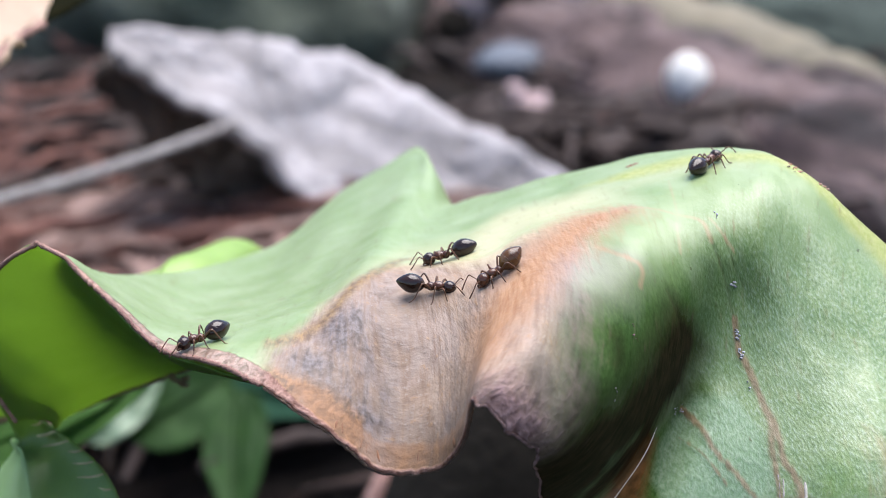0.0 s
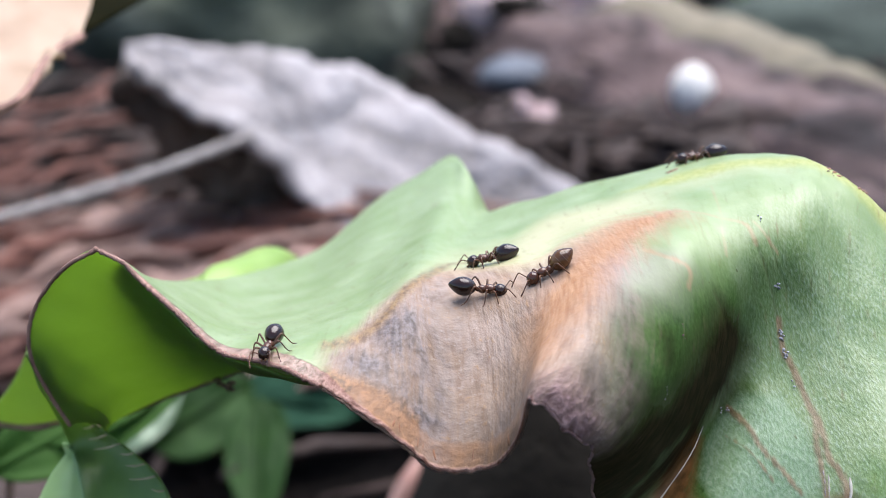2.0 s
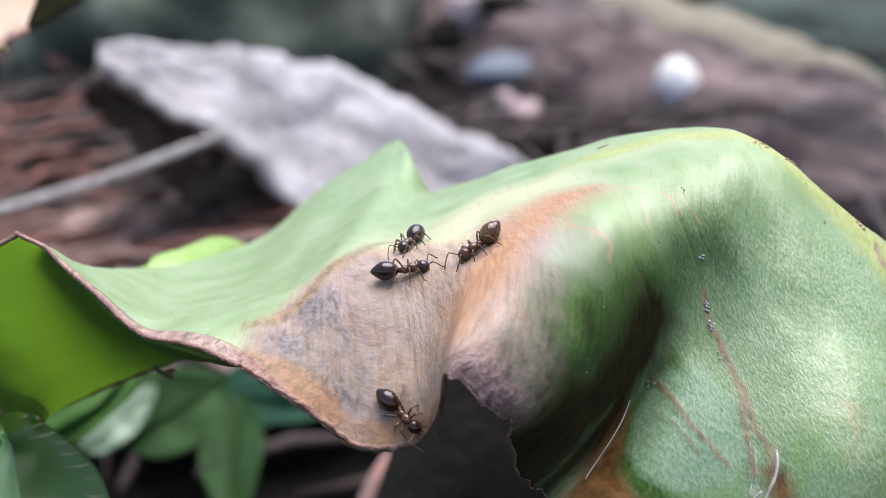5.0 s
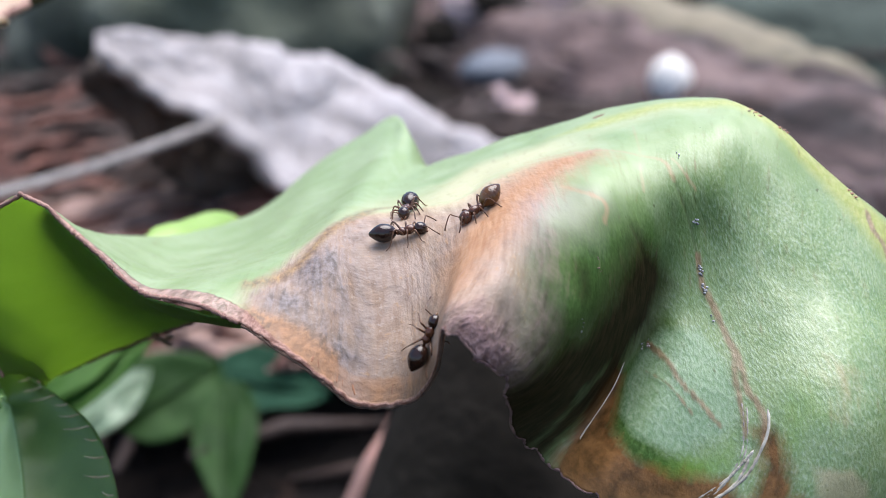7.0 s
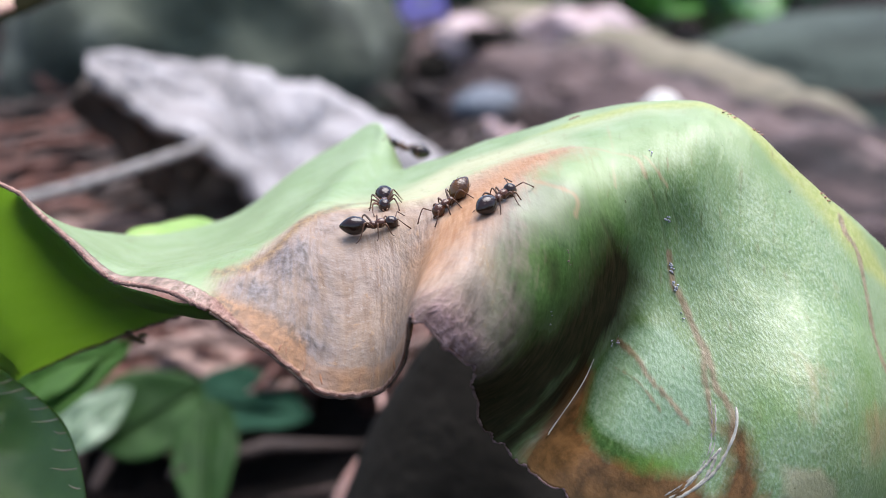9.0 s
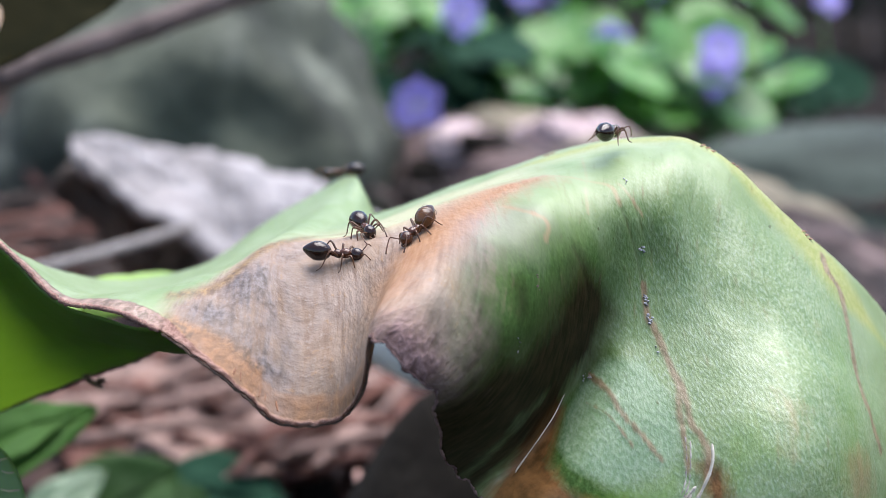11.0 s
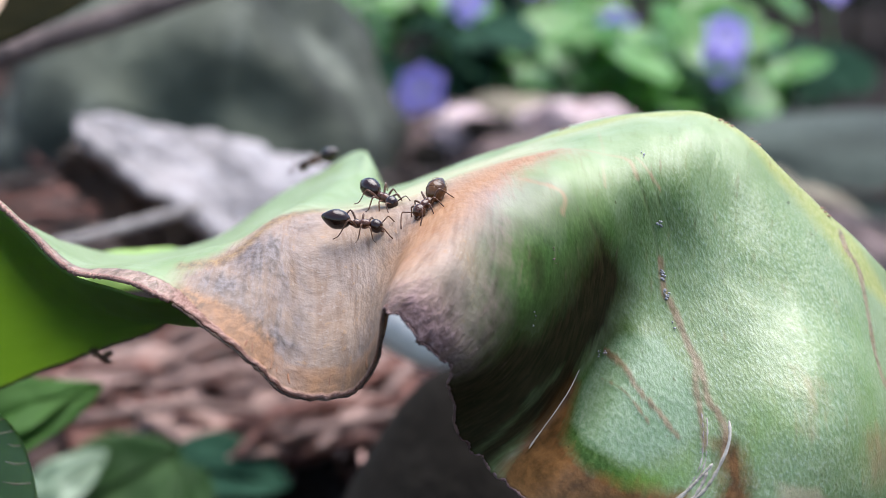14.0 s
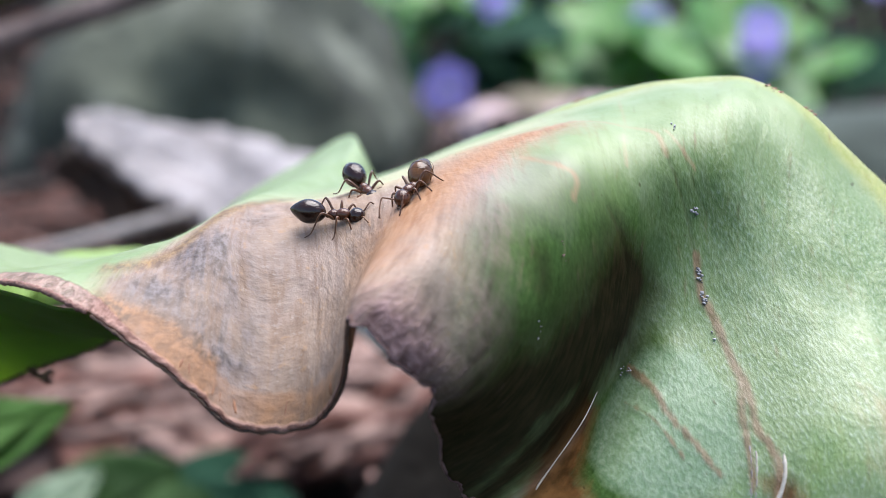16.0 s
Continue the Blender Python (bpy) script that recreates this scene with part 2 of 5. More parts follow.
        col = over(col, "fringe", (0.40, 0.21, 0.11), 0.45, 0.6, 1.1, 1.8)
        col = n.mix(n.math("MULTIPLY", spread("vein", 0.33, 0.75, 1.2), 0.85), col, n.mix(n.ramp(speck, (0.35, 0.0), (0.65, 1.0)), (0.19, 0.105, 0.055), (0.38, 0.25, 0.15)))
        cork = n.mix(n.ramp(speck, (0.38, 0.0), (0.62, 1.0)), (0.15, 0.065, 0.05), (0.46, 0.27, 0.22))
        col = n.mix(n.math("MULTIPLY", spread("band", 0.35, 0.65, 0.8), 0.9), col, cork)
        dots = n.ramp(flow(1.7, 2, 0.5, (1, 1, 1)), (0.745, 0.0), (0.765, 1.0))
        col = n.mix(n.math("MULTIPLY", dots, 0.75), col, (0.06, 0.045, 0.02))
        normal = n.bump(n.math("MULTIPLY", streak, mask), 0.00005, 0.5)
        normal = n.bump(n.math("MULTIPLY", mottle, n.math("ADD", n.math("MULTIPLY", mask, 1.6), 0.8)), 0.00009, 0.5, normal)
        normal = n.bump(n.math("MULTIPLY", speck, mask), 0.00009, 0.55, normal)
        normal = n.bump(n.math("MULTIPLY", pebble, n.math("MAXIMUM", n.math("ADD", grainy, 0.08), n.math("MULTIPLY", mask, 0.5))), 0.00006, 0.7, normal)
        normal = n.bump(n.math("MULTIPLY", speck, n.math("MAXIMUM", spread("plum", 0.2, 0.8), spread("band", 0.3, 0.7))), 0.00022, 0.8, normal)
        rough = n.math("ADD", n.math("ADD", gloss, n.math("MULTIPLY", pebble, 0.15)), n.math("MULTIPLY", mask, 0.14))
        dull = n.math("MAXIMUM", spread("umber", 0.1, 0.7), n.math("MULTIPLY", spread("ember", 0.1, 0.7), 0.6))
        dull = n.math("MAXIMUM", dull, n.math("MULTIPLY", n.math("MAXIMUM", mask, spread("sheen_tint", 0.1, 0.8)), 0.6))
        spec = n.math("SUBTRACT", spec, n.math("MULTIPLY", n.math("MAXIMUM", dull, n.math("MULTIPLY", spread("stain_shade", 0.0, 0.7), 0.8)), 0.85), clamp=True)
        coat = n.math("SUBTRACT", 0.34, n.math("MULTIPLY", n.math("MAXIMUM", dull, spread("stain_shade", 0.0, 0.6)), 0.42), clamp=True)
    n.done(col, rough, normal, Specular_IOR_Level=spec, Coat_Weight=coat, Coat_Roughness=0.46)
    tr = n.node("ShaderNodeBsdfTranslucent")
    if plain:
        tr.inputs["Color"].default_value = (*glow, 1)
    else:
        through_col = n.mix(mask, glow, (0.45, 0.22, 0.08))
        for key, colour in (("stain_shade", (0.06, 0.13, 0.01)), ("ember", (0.16, 0.06, 0.01)), ("umber", (0.02, 0.01, 0.004))):
            through_col = over(through_col, key, colour, 0.95, 0.1, 0.8)
        n.link(through_col, tr.inputs["Color"])
    m = n.node("ShaderNodeMixShader")
    m.inputs[0].default_value = translucent
    n.link(n.bsdf.outputs[0], m.inputs[1])
    n.link(tr.outputs[0], m.inputs[2])
    n.link(m.outputs[0], n.tree.nodes["Material Output"].inputs["Surface"])
    return n.mat


leaf_mat = leaf_material("waxy_leaf", (0.23, 0.315, 0.12), (0.315, 0.39, 0.20), translucent=0.29, gloss=0.35, spec=0.75)
underside_mat = leaf_material("leaf_underside", (0.09, 0.16, 0.04), (0.18, 0.28, 0.085), translucent=0.6, glow=(0.36, 0.50, 0.11), plain=True)
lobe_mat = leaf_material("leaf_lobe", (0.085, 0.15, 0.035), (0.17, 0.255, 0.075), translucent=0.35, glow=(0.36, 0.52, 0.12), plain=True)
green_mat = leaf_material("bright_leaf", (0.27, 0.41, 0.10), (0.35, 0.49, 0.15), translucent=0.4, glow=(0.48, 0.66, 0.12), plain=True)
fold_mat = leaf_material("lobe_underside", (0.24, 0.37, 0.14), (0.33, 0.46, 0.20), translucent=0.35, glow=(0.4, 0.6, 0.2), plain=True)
# near-black green, with the background's shade put into the colour
dim_green_mat = leaf_material("shade_dark_leaf", (0.004, 0.017, 0.003), (0.008, 0.027, 0.006), translucent=0.08, glow=(0.05, 0.2, 0.02), gloss=0.9, spec=0.05, plain=True)
mid_green_mat = leaf_material("mid_green_leaf", (0.030, 0.085, 0.012), (0.05, 0.12, 0.022), translucent=0.25, glow=(0.10, 0.25, 0.02), gloss=0.7, spec=0.2, plain=True)
# this green and the jade are darkened for shade under the curled leaf
low_shade_green_mat = leaf_material("low_shade_green_leaf", (0.008, 0.028, 0.004), (0.018, 0.052, 0.008), translucent=0.10, glow=(0.08, 0.24, 0.02), gloss=0.7, spec=0.2, plain=True)
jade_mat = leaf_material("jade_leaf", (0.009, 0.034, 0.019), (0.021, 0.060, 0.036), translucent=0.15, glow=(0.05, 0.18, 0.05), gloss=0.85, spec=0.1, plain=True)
violet_leaf_mat = leaf_material("violet_foliage", (0.055, 0.18, 0.030), (0.14, 0.30, 0.075), translucent=0.35, glow=(0.25, 0.6, 0.08), plain=True)
petal_mat = leaf_material("violet_petal", (0.36, 0.30, 0.68), (0.50, 0.43, 0.82), translucent=0.35, glow=(0.5, 0.43, 0.88), plain=True)
dry_mat = leaf_material("dry_leaf", (0.36, 0.25, 0.17), (0.51, 0.40, 0.30), translucent=0.35, glow=(0.95, 0.75, 0.55), gloss=0.6, plain=True)

# green taken almost to black: the blade's shade is in this colour
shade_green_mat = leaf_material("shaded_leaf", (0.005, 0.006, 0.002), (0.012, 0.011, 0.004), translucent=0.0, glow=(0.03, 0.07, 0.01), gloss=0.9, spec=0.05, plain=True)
scar_mat = two_tone("orange_scar", (0.26, 0.10, 0.045), (0.38, 0.18, 0.085), 900, 0.6)
spot_mat = two_tone("rot_spot", (0.17, 0.085, 0.045), (0.28, 0.15, 0.08), 900, 0.6)
pale_blade_mat = leaf_material("pale_blade", (0.14, 0.21, 0.12), (0.24, 0.32, 0.21), translucent=0.3, glow=(0.35, 0.48, 0.28), plain=True)
tooth_mat = two_tone("tooth_tan", (0.36, 0.28, 0.14), (0.50, 0.40, 0.23), 900, 0.6)
margin_mat = two_tone("leaf_margin", (0.17, 0.08, 0.06), (0.36, 0.20, 0.15), 700, 0.6, 0.0001)
dark_margin_mat = two_tone("withered_margin", (0.045, 0.025, 0.017), (0.17, 0.10, 0.065), 900, 0.6, 0.0001)
plum_edge_mat = two_tone("dead_edge", (0.10, 0.05, 0.05), (0.24, 0.14, 0.12), 900, 0.6, 0.0001)
fibre_mat = two_tone("silk_fibre", (0.55, 0.45, 0.36), (0.72, 0.62, 0.52), 900, 0.5)
speck_mat = two_tone("grey_crust", (0.05, 0.05, 0.05), (0.55, 0.55, 0.55), 4000, 0.6)
resin_mat = two_tone("dried_sap", (0.26, 0.23, 0.18), (0.50, 0.46, 0.39), 1500, 0.14)
bark_mat = two_tone("weathered_bark", (0.20, 0.18, 0.175), (0.43, 0.395, 0.40), 110, 0.8, 0.001, 0.002, lo=0.36, hi=0.60, stretch=(0.14, 1, 1), third=(0.56, 0.52, 0.53))
bark_dark_mat = two_tone("rotten_bark", (0.035, 0.025, 0.02), (0.09, 0.065, 0.05), 60, 0.9, 0.001)
twig_mat = two_tone("bare_twig", (0.24, 0.21, 0.195), (0.38, 0.345, 0.32), 300, 0.7, 0.0003)
log_mat = two_tone("rotting_log", (0.010, 0.006, 0.006), (0.125, 0.082, 0.078), 75, 0.85, 0.002, 0.003, stretch=(0.10, 1, 1), lo=0.42, hi=0.6, third=(0.235, 0.165, 0.155))
stub_mat = two_tone("broken_wood", (0.34, 0.24, 0.24), (0.64, 0.50, 0.50), 90, 0.85, 0.001)
moss_mat = two_tone("mossy_wood", (0.11, 0.095, 0.065), (0.235, 0.20, 0.14), 40, 0.9, 0.001)
rock_mat = two_tone("lichen_rock", (0.018, 0.023, 0.015), (0.086, 0.098, 0.068), 18, 0.9, 0.002, 0.004, lo=0.38, hi=0.64, third=(0.132, 0.143, 0.112))
rock_green_mat = two_tone("mossy_rock", (0.018, 0.028, 0.021), (0.048, 0.066, 0.052), 26, 0.9, 0.002, 0.004)
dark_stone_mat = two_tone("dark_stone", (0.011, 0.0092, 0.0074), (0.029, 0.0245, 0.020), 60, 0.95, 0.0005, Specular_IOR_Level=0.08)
white_mat = two_tone("white_shell", (0.62, 0.60, 0.58), (0.80, 0.78, 0.76), 100, 0.4)
white_stone_mat = two_tone("white_pebble", (0.88, 0.84, 0.80), (0.95, 0.92, 0.88), 100, 0.4)
mushroom_mat = two_tone("mushroom_cap", (0.66, 0.62, 0.57), (0.80, 0.76, 0.71), 100, 0.7)
blue_stone_mat = two_tone("slate_pebble", (0.07, 0.085, 0.11), (0.13, 0.15, 0.185), 120, 0.6, 0.0004)
# soil tones lowered further to hold the shade of the plants above
soil_mat = two_tone("forest_soil", (0.003, 0.002, 0.0018), (0.012, 0.008, 0.006), 60, 0.95, 0.002, 0.003, third=(0.03, 0.017, 0.013), Specular_IOR_Level=0.15)
litter_mats = [two_tone("rusty_litter", (0.09, 0.034, 0.024), (0.20, 0.082, 0.058), 90, 0.8, 0.0005),
               two_tone("brown_litter", (0.024, 0.014, 0.011), (0.06, 0.036, 0.028), 90, 0.8, 0.0005),
               two_tone("pinkish_litter", (0.11, 0.068, 0.055), (0.22, 0.142, 0.118), 90, 0.8, 0.0005)]
branch_mat = two_tone("shaded_branch", (0.075, 0.052, 0.047), (0.16, 0.115, 0.105), 120, 0.8, 0.0005)
pale_litter_mat = two_tone("pale_litter", (0.15, 0.088, 0.07), (0.33, 0.21, 0.17), 90, 0.8, 0.0005)
stem_mat = two_tone("plant_stem", (0.22, 0.13, 0.09), (0.34, 0.22, 0.16), 200, 0.6)
pink_stem_mat = two_tone("reddish_stem", (0.30, 0.14, 0.11), (0.46, 0.27, 0.22), 200, 0.5)


def ant_material(name, dark, light, rough):
    n = Nodes(name)
    f = n.noise(900, 3, 0.5)
    col = n.mix(n.ramp(f, (0.35, 0.0), (0.7, 1.0)), dark, light)
    normal = n.bump(n.noise(3000, 3, 0.6), 0.00008, 0.6)
    normal = n.bump(n.noise(12000, 2, 0.5), 0.00001, 0.4, normal)
    return n.done(col, rough, normal, Coat_Weight=0.3, Coat_Roughness=0.03, Specular_IOR_Level=0.3)


ant_dark = ant_material("black_brown_shell", (0.010, 0.004, 0.0025), (0.032, 0.012, 0.006), 0.13)
ant_amber = ant_material("amber_brown_shell", (0.045, 0.017, 0.005), (0.15, 0.065, 0.017), 0.16)
ant_brown = ant_material("red_brown_shell", (0.028, 0.009, 0.004), (0.095, 0.032, 0.012), 0.22)
ant_leg_mat = ant_material("leg_brown", (0.055, 0.022, 0.010), (0.14, 0.062, 0.028), 0.4)

# ---- the curled leaf ----
SECTIONS = []


def section(*points):
    """One line across the leaf from its far side over the ridge to the near margin, in millimetres."""
    SECTIONS.append(list(points))


section((-18.9, 84.0, 60.2), (-18.5, 82.8, 60.4), (-18.2, 82.0, 60.6), (-17.9, 81.2, 60.9))
section((-18.2, 90.0, 56.9), (-17.6, 86.5, 58.0), (-16.9, 82.5, 59.2), (-16.6, 80.6, 59.8))
section((-17.3, 97.0, 54.3), (-16.5, 90.5, 56.0), (-15.7, 84.0, 57.7), (-15.1, 79.6, 58.8))
section((-14.7, 106.0, 51.7), (-13.9, 97.0, 53.2), (-13.1, 88.0, 55.1), (-12.4, 80.3, 57.0), (-12.5, 77.5, 57.4))
section((-10.1, 111.0, 51.9), (-9.9, 100.0, 53.3), (-9.6, 89.5, 55.2), (-9.2, 81.0, 57.1), (-9.4, 76.8, 57.7), (-9.7, 75.6, 57.5))
section((-5.9, 115.0, 54.5), (-6.0, 102.0, 55.3), (-6.0, 90.0, 56.4), (-6.0, 81.8, 57.8), (-6.4, 78.0, 58.0), (-6.7, 76.0, 57.5), (-7.0, 74.2, 56.8))
section((-3.2, 115.0, 56.2), (-3.6, 102.0, 56.4), (-4.2, 90.0, 57.5), (-4.7, 82.2, 58.3), (-5.1, 78.5, 58.0), (-5.3, 75.8, 57.1), (-5.3, 73.6, 55.8))
section((-0.6, 115.0, 57.7), (-1.2, 103.0, 57.7), (-2.1, 92.0, 58.5), (-2.9, 84.0, 59.2), (-3.2, 79.5, 59.0), (-3.5, 77.0, 57.7), (-3.4, 75.0, 56.1), (-3.2, 73.2, 54.3))
section((0.8, 108.0, 57.8), (0.2, 99.5, 57.6), (-0.6, 89.5, 58.6), (-1.3, 82.5, 59.3), (-1.7, 79.0, 58.7), (-1.9, 77.0, 57.1), (-2.0, 75.0, 55.2), (-1.7, 73.3, 53.0))
section((2.8, 102.5, 57.5), (2.0, 94.0, 58.6), (1.3, 86.5, 59.3), (0.6, 81.0, 59.6), (0.2, 78.4, 58.3), (-0.1, 76.6, 56.6), (-0.2, 74.8, 54.7), (-0.2, 73.4, 52.7))
section((4.9, 100.5, 58.7), (3.8, 92.0, 59.5), (2.9, 85.0, 60.1), (2.3, 80.0, 59.9), (1.9, 77.6, 58.3), (1.6, 75.8, 56.6), (1.5, 74.2, 54.9), (1.4, 73.4, 53.1))
section((7.0, 98.5, 60.0), (5.7, 90.5, 60.5), (4.6, 83.8, 60.8), (3.7, 79.0, 60.3), (3.2, 76.4, 58.8), (2.8, 74.2, 57.6), (2.6, 73.0, 56.3), (2.4, 72.8, 54.8))
section((8.8, 97.0, 60.9), (7.4, 89.5, 61.3), (5.9, 82.6, 61.5), (4.8, 78.0, 60.6), (3.9, 74.6, 59.5), (3.3, 72.0, 58.9), (3.0, 71.0, 58.3), (2.8, 70.6, 57.8))
section((10.5, 95.5, 61.8), (9.1, 88.1, 62.2), (7.6, 81.1, 62.0), (6.2, 76.2, 61.0), (5.0, 72.8, 59.6), (4.2, 71.0, 58.6), (3.8, 70.4, 57.9), (3.5, 70.2, 57.5))
section((12.5, 94.0, 62.8), (11.0, 86.9, 63.0), (9.3, 80.4, 62.5), (7.7, 75.6, 60.9), (6.5, 72.8, 59.0), (5.7, 71.2, 57.7), (5.1, 70.4, 56.8), (4.6, 70.2, 56.5))
section((14.6, 92.6, 63.6), (13.1, 85.8, 63.7), (11.4, 79.4, 62.8), (10.3, 76.0, 61.0), (9.3, 73.8, 58.4), (8.2, 72.6, 56.2), (7.0, 71.8, 54.8), (5.9, 71.2, 54.6))
section((16.4, 91.2, 64.1), (15.1, 85.2, 64.2), (13.7, 79.9, 62.7), (12.8, 77.6, 60.5), (11.8, 76.2, 57.4), (10.6, 75.8, 54.4), (8.6, 75.0, 52.1), (6.3, 73.6, 51.3))
section((17.9, 89.6, 64.5), (16.4, 84.0, 64.2), (15.1, 80.0, 62.6), (14.5, 79.0, 60.0), (13.7, 78.8, 56.7), (12.6, 78.4, 53.4), (10.6, 77.2, 50.4), (7.9, 75.6, 48.8))
section((19.2, 87.6, 64.6), (18.1, 83.4, 64.1), (17.0, 80.4, 62.2), (16.4, 79.8, 59.4), (15.7, 78.4, 56.5), (14.7, 76.4, 53.9), (13.1, 74.6, 50.8), (10.4, 73.4, 47.7))
section((21.2, 86.0, 63.7), (20.3, 82.9, 62.6), (19.2, 80.6, 60.4), (18.6, 79.0, 57.7), (18.1, 77.2, 55.0), (17.5, 75.2, 52.3), (16.5, 73.6, 49.0), (14.3, 72.3, 45.4))
section((23.4, 85.6, 61.7), (22.8, 83.2, 60.8), (21.8, 80.6, 59.2), (21.2, 78.6, 57.0), (20.9, 76.2, 54.7), (20.5, 74.0, 52.2), (19.4, 72.6, 48.9), (17.1, 71.2, 45.0))
section((25.9, 86.4, 59.6), (25.0, 83.6, 59.2), (24.4, 81.4, 58.0), (23.9, 79.0, 56.3), (23.5, 75.9, 54.3), (23.1, 73.6, 51.8), (22.2, 72.4, 48.7), (20.1, 71.8, 44.3))
section((28.1, 88.0, 57.7), (27.0, 84.6, 57.8), (26.7, 82.4, 56.5), (26.5, 80.2, 54.7), (26.4, 77.8, 52.7), (26.2, 76.0, 50.0), (25.5, 75.0, 46.9), (23.9, 74.7, 42.9))
section((31.4, 91.0, 54.4), (30.6, 88.0, 54.1), (30.5, 85.6, 52.9), (30.8, 84.0, 50.8), (31.4, 83.0, 48.1), (31.9, 83.0, 45.1), (32.0, 84.0, 41.5), (30.9, 86.0, 37.6))
section((36.8, 97.0, 48.3), (36.6, 95.0, 47.5), (36.9, 93.0, 46.0), (37.5, 92.0, 43.8), (38.1, 91.5, 41.4), (38.6, 92.0, 38.5), (38.7, 93.0, 35.7), (38.2, 95.0, 31.8))

NU, NV = 430, 270


def leaf_grid():
    cols = []
    for k, s in enumerate(SECTIONS):
        p = [np.array(q, float) for q in s]
        if k >= 9:
            p = [p[0] + (0.3, 9.5, -5.2), p[0] + (0.1, 5.0, -2.1)] + p
        cols.append(even(p, 40))
    cols = np.array(cols)
    wide = np.stack([spline(cols[:, j], NU) for j in range(40)], 1)
    g = np.stack([even(wide[i], NV) for i in range(NU)])
    # undulation and torn margin
    n = normals_of(g)
    for i in range(NU):
        for j in range(NV):
            q = Vector(g[i, j])
            g[i, j] += n[i, j] * (0.06 * noise.noise(q * 0.45) + 0.02 * noise.noise(q * 1.3))
    for i in range(NU):
        d = g[i, -1] - g[i, -10]
        torn = 0.35 if i > NU * 0.43 else 0.12
        for j in range(NV - 9, NV):
            g[i, j] += d * torn * ((j - NV + 10) / 9) * noise.fractal(Vector((i * 0.10, 3.0, 0)), 0.7, 2.0, 4)
    return g


def inside(poly, u, v):
    """How far inside a polygon of leaf coordinates each point lies (negative outside)."""
    p = np.array(poly, float)
    best = np.full(u.shape, 1e9)
    odd = np.zeros(u.shape, bool)
    for (x0, y0), (x1, y1) in zip(p, np.roll(p, -1, 0)):
        t = np.clip(((u - x0) * (x1 - x0) + (v - y0) * (y1 - y0)) / max((x1 - x0)**2 + (y1 - y0)**2, 1e-9), 0, 1)
        best = np.minimum(best, np.hypot(u - x0 - t * (x1 - x0), v - y0 - t * (y1 - y0)))
        with np.errstate(divide="ignore", invalid="ignore"):
            odd ^= ((y0 > v) != (y1 > v)) & (u < (x1 - x0) * (v - y0) / (y1 - y0) + x0)
    return np.where(odd, best, -best)


def soft(d, width):
    return np.clip(0.5 + d / width, 0, 1)


LEAF = leaf_grid()


def on_leaf(u, v, lift=0.0):
    """A point of the leaf (u, v from 0 to 100), lifted off it towards the light."""
    a, b = u / 100 * (NU - 1), v / 100 * (NV - 1)
    i, j = min(int(a), NU - 2), min(int(b), NV - 2)
    a, b = a - i, b - j
    p = LEAF[i, j] * (1 - a) * (1 - b) + LEAF[i + 1, j] * a * (1 - b) + LEAF[i, j + 1] * (1 - a) * b + LEAF[i + 1, j + 1] * a * b
    return p + LEAF_N[i, j] * lift


LEAF_N = normals_of(LEAF)
if LEAF_N[NU // 2, NV // 2, 2] < 0:
    LEAF_N = -LEAF_N


def near_line(points, lift=0.0):
    """Distance in millimetres of each leaf point from a line of leaf coordinates."""
    line = np.array([on_leaf(u, v, lift) for u, v in spline(np.array(points, float), 140)])
    low, high = line.min(0) - 1.5, line.max(0) + 1.5
    box = np.all((LEAF > low) & (LEAF < high), axis=2)
    d = np.full((NU, NV), 9.0)
    some = LEAF[box]
    d[box] = np.sqrt(((some[:, None] - line[None]) ** 2).sum(2)).min(1)
    return d


VEINS = [([(68.0, 64.4), (68.3, 66.4), (68.7, 67.8), (69.5, 69.1), (70.3, 71.1), (70.7, 72.5), (71.4, 74.5), (71.8, 77.9), (72.6, 79.2), (73.0, 81.2), (73.0, 83.9)], 0.20),
         ([(71.0, 73.8), (71.0, 77.2), (71.4, 80.5), (71.8, 83.9)], 0.16), ([(63.7, 79.9), (65.6, 80.5), (66.8, 81.9), (68.3, 82.6), (69.9, 83.9)], 0.15),
         ([(64.1, 83.2), (66.0, 83.2), (67.2, 83.9), (68.0, 84.6)], 0.06),
         ([(84.6, 36.2), (85.3, 40.0), (86.5, 42.8), (86.7, 46.1), (86.7, 50.6), (86.5, 55.8), (86.5, 61.3), (86.9, 66.2), (87.4, 69.1)], 0.28)]
CRACKS = [([(84.6, 36.2), (85.3, 40.0), (86.5, 42.8), (86.7, 46.1), (86.7, 50.6), (86.5, 55.8), (86.5, 61.3), (86.9, 66.2), (87.4, 69.1)], 0.10), ([(73.0, 43.5), (72.5, 49.1), (71.8, 53.9), (70.9, 58.7), (69.7, 64.3)], 0.03), ([(65.0, 58.4), (66.4, 60.6), (67.4, 62.8), (68.3, 65.8)], 0.05), ([(58.7, 69.1), (59.7, 69.9), (61.3, 72.1)], 0.06),
          ([(75.3, 51.0), (74.1, 58.4), (72.6, 64.4)], 0.03), ([(66.4, 56.1), (67.6, 58.0), (69.0, 59.0)], 0.02)]
BLUSH = [([(61.3, 45.7), (61.3, 53.9), (60.8, 59.5), (60.8, 62.8)], 0.04), ([(52.2, 69.9), (53.8, 70.6), (55.7, 70.3), (55.2, 73.2)], 0.12), ([(50.0, 58.0), (54.3, 55.4), (56.9, 56.1), (59.9, 56.1), (63.6, 56.1), (65.0, 58.4)], 0.09),
         ([(65.0, 55.0), (66.4, 56.1), (67.6, 56.5)], 0.05)]
vein_mask = np.zeros((NU, NV))
